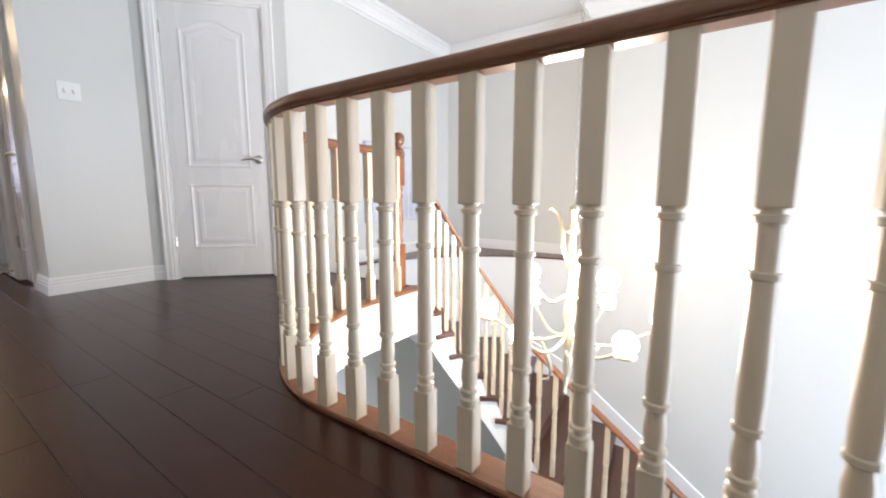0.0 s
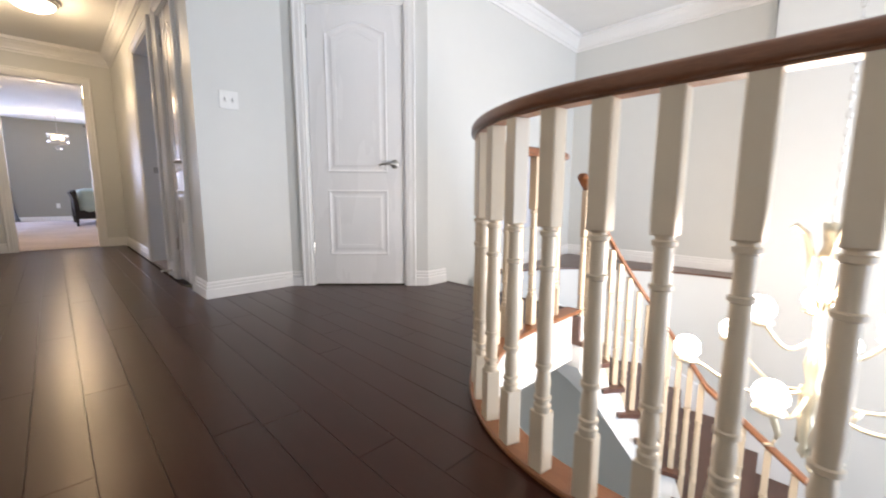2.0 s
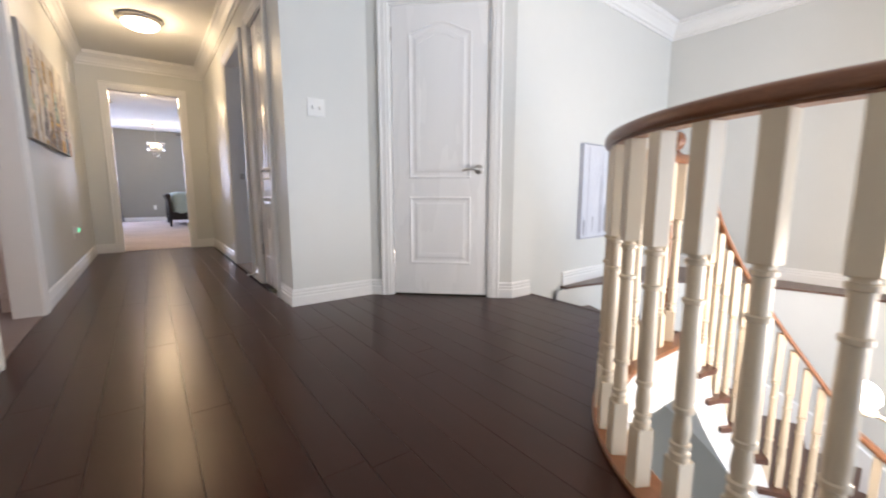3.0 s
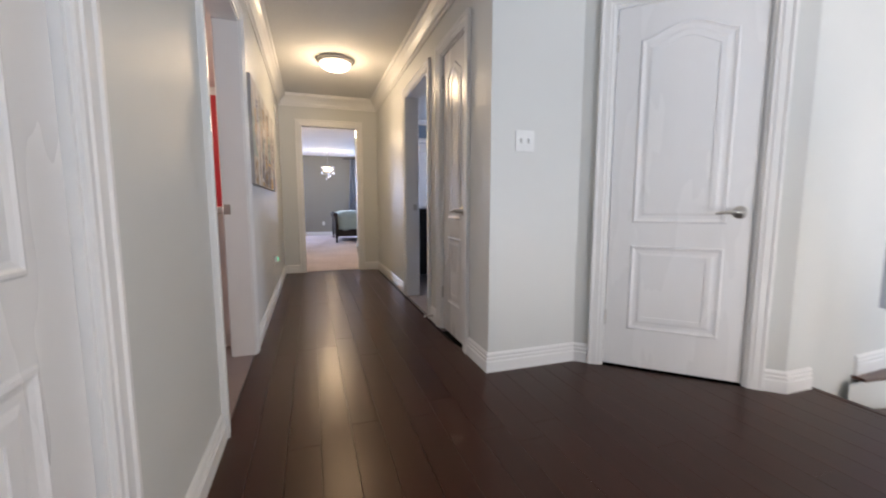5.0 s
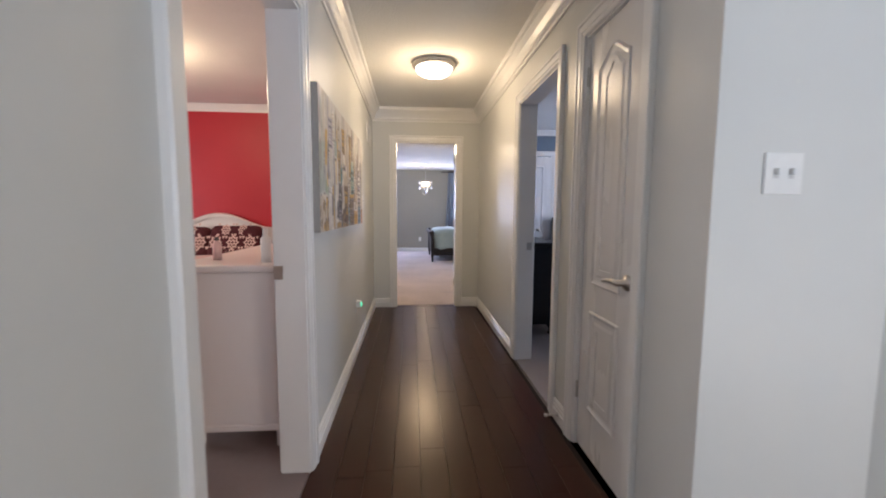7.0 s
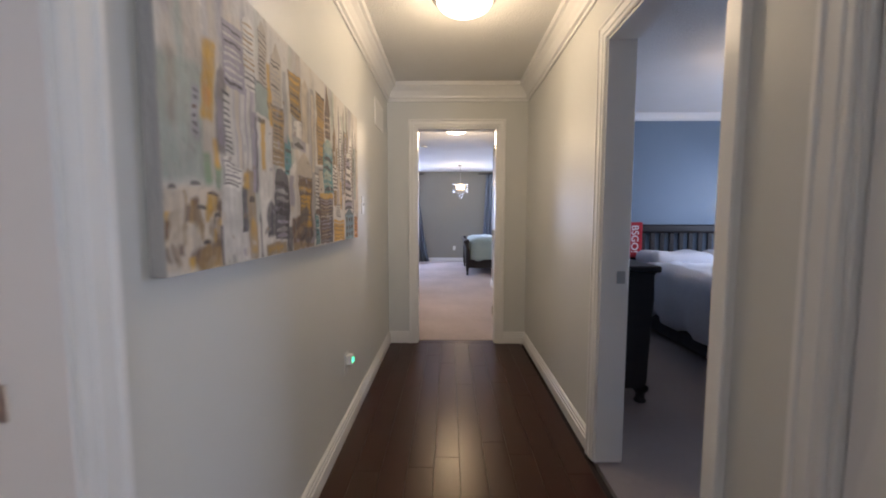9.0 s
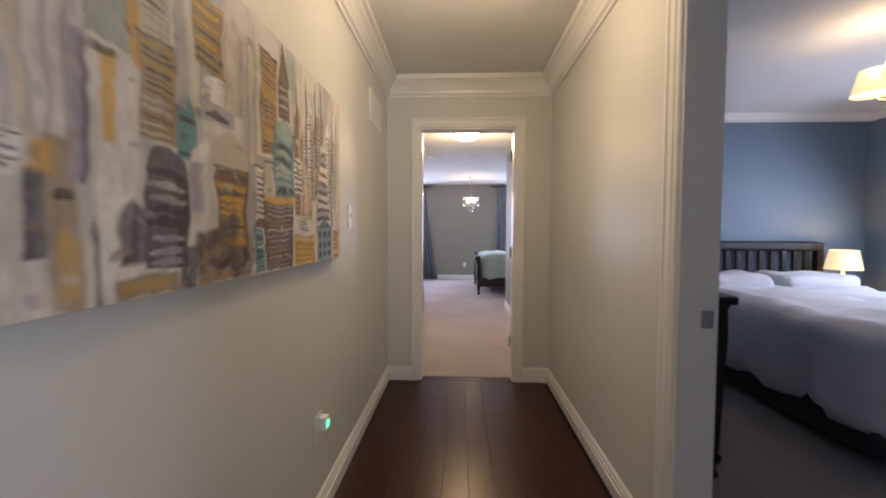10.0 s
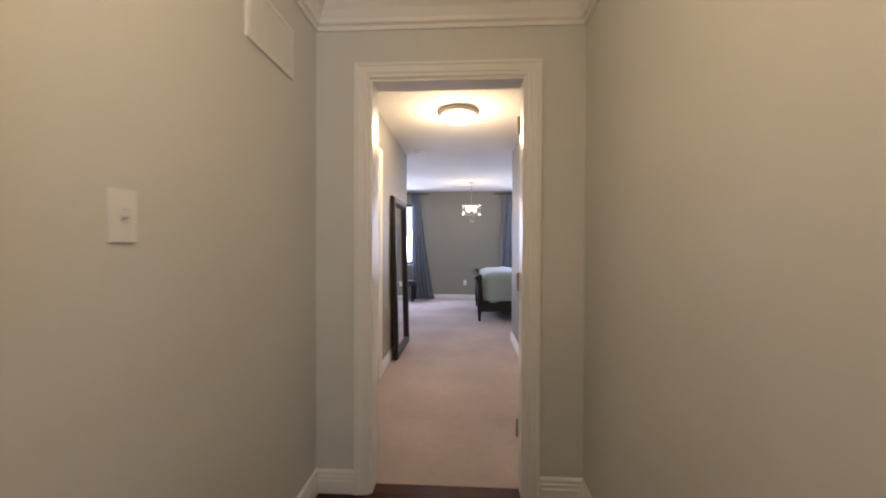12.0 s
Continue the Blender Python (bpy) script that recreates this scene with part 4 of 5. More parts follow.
    slab(0.285, 0.30, 0.40, 0.58, "gold", 0, 0, 0.006, 0.85)
    tower(0.255, 0.285, 0.50, 0.66, "cream", ("dark", "brown"), 0.013, 0.03)
    # domed slate tower with its yellow foot
    slab(0.262, 0.345, 0.0, 0.042, "tan", 0, 0.01, 0.006, 0.9)
    slab(0.27, 0.33, 0.012, 0.03, "gold", 0, 0, 0.008, 0.6)
    slab(0.262, 0.335, 0.04, 0.062, "white", 0.01, 0.01, 0.005, 0.9)
    slab(0.268, 0.31, 0.065, 0.14, "slate", 0, 0.03, 0.008, 0.9)
    tower(0.30, 0.368, 0.05, 0.235, "slate", ("lilac", "grey", "dark"), 0.022, 0.045, "dark", True, 0.008)
    slab(0.345, 0.38, 0.0, 0.09, "slate", 0.01, 0, 0.006, 0.85)
    tower(0.296, 0.35, 0.285, 0.47, "tan", ("brown", "gold", "cream", "dark"), 0.0125, 0.0, "ochre")
    tower(0.30, 0.345, 0.47, 0.62, "cream", ("dark", "grey"), 0.015, 0.04)
    tower(0.352, 0.384, 0.27, 0.37, "teal", ("dark", "blue"), 0.02, 0.03)
    slab(0.35, 0.37, 0.37, 0.60, "grey", 0, 0, 0.005, 0.9)
    slab(0.37, 0.395, 0.16, 0.29, "lilac", 0.006, 0.02, 0.008, 0.9)
    slab(0.372, 0.40, 0.27, 0.30, "white", 0.01, 0.015, 0.005, 0.85)
    # gold striped hall with a pale slanted roof over dark rubble
    slab(0.385, 0.52, 0.0, 0.12, "brown", 0, 0.01, 0.008, 0.95)
    for i in range(26):
        s, z = rnd.uniform(0.385, 0.50), rnd.uniform(0.0, 0.1)
        slab(s, s + rnd.uniform(0.008, 0.03), z, z + rnd.uniform(0.008, 0.03), rnd.choice(("slate", "brown", "lilac", "dark", "tan")), rnd.uniform(-0.01, 0.02), 0.006, 0.006, 0.7)
    slab(0.385, 0.46, 0.0, 0.028, "tan", 0, 0, 0.006, 0.85)
    tower(0.43, 0.508, 0.085, 0.275, "ochre", ("gold", "brown", "gold", "tan"), 0.016, 0.0, "gold", False, 0.006)
    slab(0.425, 0.51, 0.235, 0.262, "brown", 0.004, 0, 0.005, 0.85)
    slab(0.415, 0.512, 0.272, 0.315, "cream", 0, 0.045, 0.004, 0.95)
    slab(0.42, 0.51, 0.268, 0.274, "dark", 0, 0, 0.003, 0.6)
    slab(0.50, 0.512, 0.06, 0.27, "brown", 0, 0, 0.004, 0.8)
    slab(0.42, 0.47, 0.09, 0.15, "slate", 0.02, 0.02, 0.01, 0.7)
    tower(0.395, 0.475, 0.36, 0.475, "grey", ("dark", "white"), 0.034, 0.0, "lilac", False, 0.02)
    tower(0.385, 0.45, 0.475, 0.62, "ochre", ("dark", "gold"), 0.02)
    tower(0.455, 0.50, 0.40, 0.60, "cream", (), 0.02, 0.03, "grey")
    slab(0.51, 0.54, 0.03, 0.62, "grey", 0, 0, 0.004, 0.8)
    slab(0.516, 0.534, 0.30, 0.60, "cream", 0, 0, 0.005, 0.85)
    # white striped block, teal shop, brown block with a gold cap
    tower(0.537, 0.572, 0.14, 0.30, "white", ("dark",), 0.0155, 0.0, "grey")
    slab(0.53, 0.60, 0.298, 0.33, "grey", 0.006, 0, 0.003, 0.95)
    slab(0.53, 0.60, 0.298, 0.303, "dark", 0.004, 0, 0.002, 0.8)
    tower(0.533, 0.562, 0.0, 0.135, "teal", ("white", "dark", "mint"), 0.014)
    slab(0.536, 0.565, 0.135, 0.15, "brown", 0, 0, 0.003, 0.9)
    tower(0.566, 0.68, 0.0, 0.205, "brown", ("tan", "lilac", "ochre", "dark", "dark", "cream"), 0.015, 0.0, "slate")
    slab(0.57, 0.682, 0.203, 0.222, "gold", 0, 0.012, 0.004, 0.9)
    tower(0.556, 0.615, 0.34, 0.63, "ochre", ("gold", "dark", "gold", "brown"), 0.0125)
    tower(0.565, 0.60, 0.225, 0.32, "cream", (), 0.02)
    tower(0.604, 0.688, 0.225, 0.44, "teal", ("dark", "blue", "dark", "mint"), 0.021, 0.03, "", False, 0.016)
    slab(0.61, 0.68, 0.40, 0.46, "mint", 0, 0.02, 0.008, 0.6)
    tower(0.622, 0.67, 0.47, 0.585, "brown", ("dark", "cream"), 0.014, 0.13)
    # far end: cream towers, striped domes and thin spires
    for i in range(15):
        s = 0.685 + 0.30 * i / 15 + rnd.uniform(-0.006, 0.006)
        tower(s, s + rnd.uniform(0.014, 0.032), rnd.uniform(0.1, 0.28), rnd.uniform(0.36, 0.58), rnd.choice(("white", "cream", "tan", "lilac", "white", "ochre", "grey")), rnd.choice(((), ("dark",), ("dark", "grey"), ("brown",))), rnd.uniform(0.012, 0.018), rnd.choice((0, 0.02, 0.05)), rnd.choice(("", "grey", "tan")))
    for s, zt in ((0.70, 0.56), (0.755, 0.60), (0.81, 0.62), (0.85, 0.64), (0.93, 0.58), (0.965, 0.57)):
        slab(s, s + 0.009, 0.36, zt, rnd.choice(("dark", "slate", "brown")), 0, 0.07, 0.002, 0.85)
    tower(0.69, 0.735, 0.24, 0.36, "white", ("dark",), 0.022, 0.015)
    tower(0.735, 0.78, 0.16, 0.30, "cream", (), 0.02, 0.01, "gold")
    for q in range(8):
        half = 0.047 - 0.0042 * q
        slab(0.866 - half, 0.866 + half, 0.165 + 0.036 * q, 0.195 + 0.036 * q, "white" if q % 3 else "lilac", 0, 0.012, 0.003, 0.95, True)
        slab(0.866 - half, 0.866 + half, 0.160 + 0.036 * q, 0.169 + 0.036 * q, "dark", 0, 0.008, 0.002, 0.8, True)
    tower(0.94, 0.97, 0.22, 0.50, "mint", ("grey",), 0.016)
    slab(0.972, 1.02, 0.14, 0.52, "cream", 0, 0, 0.004, 0.8)
    tower(0.69, 0.805, 0.0, 0.105, "gold", ("orange", "ochre", "cream"), 0.02)
    tower(0.715, 0.77, 0.112, 0.18, "white", ("dark",), 0.0125)
    slab(0.818, 0.928, 0.0, 0.135, "blue", 0, 0.028, 0.003, 0.97)
    slab(0.815, 0.931, 0.13, 0.136, "dark", 0, 0.028, 0.002, 0.5)
    for a_ in range(3):
        for b_ in range(3):
            slab(0.829 + 0.033 * a_, 0.850 + 0.033 * a_, 0.016 + 0.04 * b_, 0.038 + 0.04 * b_, "dark", 0, 0, 0.002, 0.85)
    for b_ in range(2):
        slab(0.822, 0.924, 0.048 + 0.04 * b_, 0.051 + 0.04 * b_, "slate", 0.002, 0, 0.002, 0.6)
    tower(0.938, 0.99, 0.0, 0.125, "orange", ("brown", "white", "tan"), 0.016)
    # loose dabs and ink lines over everything
    for i in range(150):
        s, z = rnd.uniform(0.12, 1), rnd.uniform(0.0, 0.55)
        slab(s, s + rnd.uniform(0.004, 0.016), z, z + rnd.uniform(0.004, 0.022), rnd.choice(("white", "cream", "dark", "tan", "lilac", "brown", "grey")), rnd.uniform(-0.006, 0.006), 0, 0.004, 0.55)
    relief = -d - 0.0012 - 0.0009 * np.abs(hair)
    verts = np.stack([(gs - 0.5) * (w - 0.003), relief, 0.0015 + gz * (1 - 0.003 / h)], axis=-1).reshape(-1, 3)
    idx = np.arange(nx * nz).reshape(nz, nx)
    faces = np.stack([idx[:-1, :-1], idx[:-1, 1:], idx[1:, 1:], idx[1:, :-1]], axis=-1).reshape(-1, 4)
    me = bpy.data.meshes.new("painted_skyline")
    me.from_pydata(verts.tolist(), [], faces.tolist())
    at = me.color_attributes.new("stroke", "FLOAT_COLOR", "POINT")
    at.data.foreach_set("color", np.concatenate([np.clip(img ** 1.08 * 1.3, 0.01, 0.82), np.ones((nz, nx, 1))], axis=-1).astype(np.float32).ravel())
    me.materials.append(painted_material())
    face = new("painted_skyline", me)
    face.parent = c
    tagged(face, "thick paint strokes in grey, ochre, teal and cream")
    return c


skyline_canvas()
W_BG, W_STREAK, W_DARK = paint("pale_blue_paint", (0.62, 0.64, 0.70), (0.56, 0.58, 0.65)), paint("lilac_streaks", (0.48, 0.50, 0.58)), paint("slate_streaks", (0.32, 0.34, 0.41))
art = thing("stair_painting", "pale blue abstract canvas with dark lower streaks", "painting", pose(JX - 0.0425 * 1.33, 3.33, 0.38, 0, 0, 92.43))
part("canvas", cuboid(-0.52, 0.52, -0.035, -0.001, 0, 0.77, 0.003), W_BG, art)
part("edge", sweep(bmesh.new(), [(-0.522, -0.002), (0.522, -0.002), (0.522, 0.772), (-0.522, 0.772)], [(0, 0.0), (0, 0.037), (-0.004, 0.037), (-0.004, 0)], lambda u, v, h: (u, -h, v), True), W_STREAK, art, "grey thin edge")
rnd = random.Random(5)
bm = bmesh.new()
for k in range(60):
    x, z, hh = rnd.uniform(-0.5, 0.46), rnd.uniform(0.01, 0.06), rnd.uniform(0.05, 0.3) if k < 40 else rnd.uniform(0.4, 0.75)
    ww = rnd.uniform(0.004, 0.02)
    f = bm.faces.new([bm.verts.new((x + a * ww + b * rnd.uniform(-0.01, 0.01), -0.0356 - 0.00002 * k, min(0.76, z + b * hh))) for a, b in ((0, 0), (1, 0), (1, 1), (0, 1))])
    f.material_index = 1 if k < 22 else 0
part("brushwork", bm, [W_STREAK, W_DARK], art)

ds = thing("door_stop", "small spring door stop on the baseboard", "door stop", pose(-4.865, YR - 0.016, 0.055, 90, 0, 0))
part("spring", lathe(bmesh.new(), [(0, 0), (0.011, 0), (0.011, 0.006)] + [(0.006 if i % 2 else 0.0075, 0.008 + 0.004 * i) for i in range(14)] + [(0, 0.066)], seg=10), NICKEL, ds)
part("rubber_tip", lathe(bmesh.new(), [(0, 0.064), (0.009, 0.064), (0.009, 0.078), (0, 0.08)], seg=10), PLASTIC, ds)

# ---------------------------------------------------------------- main bedroom
BX = BEDX
BY0, BY1 = -2.7, 3.3
bm = bmesh.new()
box(bm, -11.1, XE - T, -0.82, -0.70, 0, CEIL)
setting("wall_bedroom_passage_left", bm, BEDWALL, "taupe wall of the bedroom passage", "wall")
setting("wall_bedroom_passage_right", cuboid(-11.0, XE - T, 0.70, 0.80, 0, CEIL), BEDWALL, "taupe wall of the bedroom passage", "wall")
setting("wall_bedroom_inner_left", cuboid(-11.1, -11.0, BY0, -0.82, 0, CEIL), BEDWALL, "taupe bedroom wall", "wall")
setting("wall_bedroom_inner_right", cuboid(-11.0, -10.9, 0.80, BY1, 0, CEIL), BEDWALL, "taupe bedroom wall", "wall")
setting("wall_bedroom_left", cuboid(BX - 0.1, -11.0, BY0 - 0.1, BY0, 0, CEIL), BEDWALL, "taupe bedroom wall", "wall")
setting("wall_bedroom_right", cuboid(BX - 0.1, -10.9, BY1, BY1 + 0.1, 0, CEIL), BEDWALL, "taupe bedroom wall", "wall")
WINS = [(-2.4, -1.02, 0.80, 2.15), (1.25, 2.6, 0.72, 2.1)]
wall_y("wall_bedroom_back", BX - 0.12, BX, BY0 - 0.1, BY1 + 0.1, WINS, BEDWALL, "taupe bedroom wall between two windows")
bm = cuboid(BX, -11.0, BY0, BY1, -0.1, 0.004)
box(bm, -11.0, XE - T - 0.001, -0.72, 0.72, -0.1, 0.004)
box(bm, XE - T - 0.001, XE - 0.08, ENDD[0] + 0.001, ENDD[1] - 0.001, -0.1, 0.004)
setting("floor_bedroom", bm, CARPET, "beige bedroom carpet", "carpet")
bm = cuboid(BX - 0.1, -11.0, BY0 - 0.1, BY1 + 0.1, CEIL, CEIL + 0.08)
box(bm, -11.0, XE - 0.06, -0.78, 0.76, CEIL, CEIL + 0.08)
setting("ceiling_bedroom", bm, CEILM, "white stippled bedroom ceiling", "ceiling")
SKYP = glow("overcast_sky", (0.72, 0.84, 1.0), 1.6)
for n, (a, b, c, d) in enumerate(WINS):
    wd = tagged(new("window_%d" % (n + 1)), "bedroom window with a dark frame", "window", "", "structure")
    part("window_frame", sweep(bmesh.new(), [(a, c), (b, c), (b, d), (a, d)], [(0, -0.06), (0.05, -0.06), (0.05, -0.01), (0, -0.01)], lambda u, v, h: (BX + h, u, v), True), BLACKFR, wd)
    part("mullion", cuboid(BX - 0.05, BX - 0.02, (a + b) / 2 - 0.02, (a + b) / 2 + 0.02, c + 0.05, d - 0.05), BLACKFR, wd)
    g = part("pane", cuboid(BX - 0.04, BX - 0.034, a + 0.05, b - 0.05, c + 0.05, d - 0.05), GLASS, wd)
    g.visible_shadow = False
    part("window_sill", cuboid(BX - 0.01, BX + 0.05, a - 0.05, b + 0.05, c - 0.035, c - 0.001, 0.004), TRIM, wd)
setting("backdrop_sky", cuboid(BX - 3.05, BX - 3.0, -8, 8, -2, 6), SKYP, "pale daylight beyond the windows", "sky")
baseboard([(BX, 0.95), (BX, -1.0)])
baseboard([(-11.1, -0.70), (-9.46, -0.70)])
baseboard([(XE - T, 0.70), (-11.0, 0.70)])
# door on the passage's left wall
bp = wall_frame(0, -0.70, 1, 0)
pd = tagged(new("door_passage"), "white door on the bedroom passage, closed", "door", "", "structure")
part("slab", cuboid(-9.38, -8.60, -0.699, -0.692, 0.012, 2.03), DOORP, pd)
part("casing", sweep(bmesh.new(), [(-9.38, 0.005), (-9.38, 2.04), (-8.60, 2.04), (-8.60, 0.005)], CASE, bp), TRIM, pd)
part("knob", lathe(bmesh.new(), [(0, 0.0), (0.025, 0), (0.025, 0.006), (0.01, 0.01), (0.01, 0.03), (0.024, 0.04), (0.024, 0.055), (0, 0.062)], seg=14), NICKEL, pd).matrix_basis = pose(-8.68, -0.692, 0.92, -90, 0, 0)
# the bedroom door stands open against the right wall
od = thing("door_bedroom", "white bedroom door standing open into the room", "door", pose(XE - T - 0.002, 0.375, 0, 0, 0, 168), "", "structure")
part("slab", cuboid(0.004, 0.715, -0.036, -0.001, 0.012, 2.03, 0.002), DOORP, od)
for z in (0.25, 1.0, 1.8):
    part("hinge", lathe(bmesh.new(), [(0, 0), (0.008, 0), (0.008, 0.09), (0, 0.095)], (0.0, 0.004, z), 8), NICKEL, od)

mir = thing("leaning_mirror", "tall mirror in a dark frame leaning on the wall", "mirror", pose(-10.36, -0.655, 0.004, -1.4, 0, 180))
part("frame", sweep(bmesh.new(), [(-0.42, 0.0), (0.42, 0.0), (0.42, 1.75), (-0.42, 1.75)], [(0, 0), (0, 0.03), (0.015, 0.045), (0.06, 0.045), (0.09, 0.02), (0.09, 0)], lambda u, v, h: (u, -h, v), True), ESPRESSO, mir)
part("glass", cuboid(-0.335, 0.335, -0.012, -0.006, 0.085, 1.665), MIRROR, mir)


def curtain(top, bottom, label):
    """A gathered floor-length curtain; top and bottom are its spans along y."""
    c = thing("curtain", label, "curtain", None, "bedroom curtains")
    bm = bmesh.new()
    n, m = 60, 16
    grid = []
    for j in range(m + 1):
        v = j / m
        e = v ** 0.8
        lo_, hi_ = bottom[0] + (top[0] - bottom[0]) * e, bottom[1] + (top[1] - bottom[1]) * e
        row = []
        for i in range(n + 1):
            u = i / n
            x = BX + 0.10 + 0.035 * math.sin(u * 2 * math.pi * 5 + 0.6 * math.sin(v * 3)) + 0.012 * math.sin(u * 31 + v * 4)
            row.append(bm.verts.new((x, lo_ + (hi_ - lo_) * u, 0.02 + 2.34 * v)))
        grid.append(row)
    for a, b in zip(grid, grid[1:]):
        for i in range(n):
            bm.faces.new((a[i], a[i + 1], b[i + 1], b[i]))
    ob = part("drape", bm, CURT, c, "", True)
    sol = ob.modifiers.new("thick", "SOLIDIFY")
    sol.thickness = 0.004
    mid = (top[0] + top[1]) / 2
    part("rod", tube(bmesh.new(), [(BX + 0.10, mid - 0.5, 2.37), (BX + 0.10, mid + 0.3, 2.37)], 0.012, 8), BLACKFR, c)
    return c


curtain((-1.12, -0.95), (-1.08, -0.60), "blue-grey curtain drawn aside at the window")
curtain((0.92, 1.5), (0.80, 1.45), "blue-grey curtain drawn aside at the window")


def room_window(name, o, y):
    """A white window in the middle of a wall along x."""
    wd = tagged(new(name), "white bedroom window", "window", "", "structure")
    a, b, c, d = o
    part("window_frame", sweep(bmesh.new(), [(a, c), (b, c), (b, d), (a, d)], [(0, -0.03), (0.05, -0.03), (0.05, 0.03), (0, 0.03)], lambda u, v, h: (u, y + h, v), True), TRIM, wd)
    part("mullion", cuboid((a + b) / 2 - 0.02, (a + b) / 2 + 0.02, y - 0.02, y + 0.02, c + 0.05, d - 0.05), TRIM, wd)
    g = part("pane", cuboid(a + 0.05, b - 0.05, y + 0.021, y + 0.027, c + 0.05, d - 0.05), GLASS, wd)
    g.visible_shadow = False


def rounded(x0, x1, y0, y1, z0, z1, r, wob=0.0, seed=0, nx=24, ny=24, drape=0.0):
    """A soft padded block; the sides may hang with folds."""
    bm = box(bmesh.new(), x0, x1, y0, y1, z0, z1)
    bmesh.ops.subdivide_edges(bm, edges=bm.edges[:], cuts=14, use_grid_fill=True)
    cx, cy, cz = (x0 + x1) / 2, (y0 + y1) / 2, (z0 + z1) / 2
    hx, hy, hz = (x1 - x0) / 2, (y1 - y0) / 2, (z1 - z0) / 2
    for v in bm.verts:
        p = Vector((v.co.x - cx, v.co.y - cy, v.co.z - cz))
        q = Vector((max(-hx + r, min(hx - r, p.x)), max(-hy + r, min(hy - r, p.y)), max(-hz + r, min(hz - r, p.z))))
        d = p - q
        if d.length > 1e-6:
            p = q + d.normalized() * r
        if wob:
            s = Vector((p.x * 3 + seed, p.y * 3, p.z * 2))
            p += wob * Vector((noise.noise(s), noise.noise(s + Vector((9, 0, 0))), noise.noise(s * 1.7 + Vector((0, 5, 0)))))
        if drape and p.z < hz * 0.4:
            k = drape * (hz * 0.4 - p.z) / hz
            p.x += k * math.sin(p.y * 14 + seed) * (1 if abs(p.x) > hx - r * 1.2 else 0)
            p.y += k * math.sin(p.x * 13 + seed) * (1 if abs(p.y) > hy - r * 1.2 else 0)
        v.co = p + Vector((cx, cy, cz))
    return bm


bed = thing("main_bed", "dark wooden sleigh bed with pale teal bedding", "bed", pose(-13.0, 1.47, 0.004))
part("mattress", rounded(-0.72, 0.72, -1.05, 1.3, 0.30, 0.62, 0.06), TEAL, bed, "", True)
part("comforter", rounded(-0.80, 0.80, -1.10, 1.25, 0.27, 0.79, 0.11, 0.025, 3, drape=0.03), TEAL, bed, "pale teal comforter", True)
part("side_rail", cuboid(0.74, 0.79, -1.12, 1.3, 0.15, 0.33, 0.008), ESPRESSO, bed)
part("side_rail", cuboid(-0.79, -0.74, -1.12, 1.3, 0.15, 0.33, 0.008), ESPRESSO, bed)
prof = [(-1.14, 0.16), (-1.10, 0.16), (-1.09, 0.3), (-1.11, 0.55), (-1.16, 0.72), (-1.20, 0.74), (-1.23, 0.70), (-1.20, 0.66), (-1.17, 0.55), (-1.15, 0.3)]
bm = bmesh.new()
for xx in (-0.82, 0.82):
    bm.faces.new([bm.verts.new((xx, y, z)) for y, z in prof])
q = list(bm.verts)
for i in range(len(prof)):
    j = (i + 1) % len(prof)
    bm.faces.new((q[i], q[j], q[len(prof) + j], q[len(prof) + i]))
part("footboard", bm, ESPRESSO, bed)
for xx in (-0.79, 0.79):
    part("leg", lathe(bmesh.new(), [(0, 0), (0.022, 0), (0.026, 0.02), (0.02, 0.05), (0.034, 0.14), (0.036, 0.3), (0.028, 0.66), (0.036, 0.70), (0.03, 0.75), (0, 0.76)], (xx, -1.145, 0), 14), ESPRESSO, bed, "", True)
part("headboard", cuboid(-0.84, 0.84, 1.30, 1.38, 0.0, 1.3, 0.02), ESPRESSO, bed)
for k in (-0.38, 0.38):
    part("pillow", rounded(k - 0.32, k + 0.32, 0.72, 1.16, 0.74, 0.92, 0.085, 0.02, 7), LINEN, bed, "", True)


def crystal_chandelier(x, y, z):
    c = thing("crystal_chandelier", "small lit drum chandelier with hanging crystals", "chandelier", pose(x, y, z))
    part("stem", tube(bmesh.new(), [(0, 0, 0.1), (0, 0, CEIL - z)], 0.006, 8), NICKEL, c)
    part("canopy", lathe(bmesh.new(), [(0, CEIL - z - 0.001), (0.06, CEIL - z - 0.001), (0.05, CEIL - z - 0.02), (0, CEIL - z - 0.03)], seg=18), NICKEL, c, "", True)
    for zz in (0.085, -0.085):
        part("hoop", lathe(bmesh.new(), [(0.172, zz - 0.012), (0.18, zz - 0.012), (0.18, zz + 0.012), (0.172, zz + 0.012), (0.172, zz - 0.012)], seg=30), NICKEL, c)
    for k in range(22):
        a = 2 * math.pi * k / 22
        for zz in (0.04, -0.04):
            part("crystal", lathe(bmesh.new(), [(0, 0.022), (0.011, 0), (0, -0.022)], (0.17 * math.cos(a), 0.17 * math.sin(a), zz), 5), CRYSTAL, c)
    for k in range(9):
        a = 2 * math.pi * k / 9
        r = 0.03 + 0.045 * (k % 2)
        part("crystal_drop", lathe(bmesh.new(), [(0, 0.05), (0.01, 0.0), (0.013, -0.03), (0, -0.05)], (r * math.cos(a), r * math.sin(a), -0.13 - 0.035 * (k % 3)), 6), CRYSTAL, c)
    for k in range(5):
        a = 2 * math.pi * k / 5
        part("bulb", lathe(bmesh.new(), [(0, -0.03), (0.014, -0.02), (0.018, 0.01), (0.008, 0.04), (0, 0.05)], (0.085 * math.cos(a), 0.085 * math.sin(a), 0.0), 10), BULBM, c, "lit bulb", True)
    return c


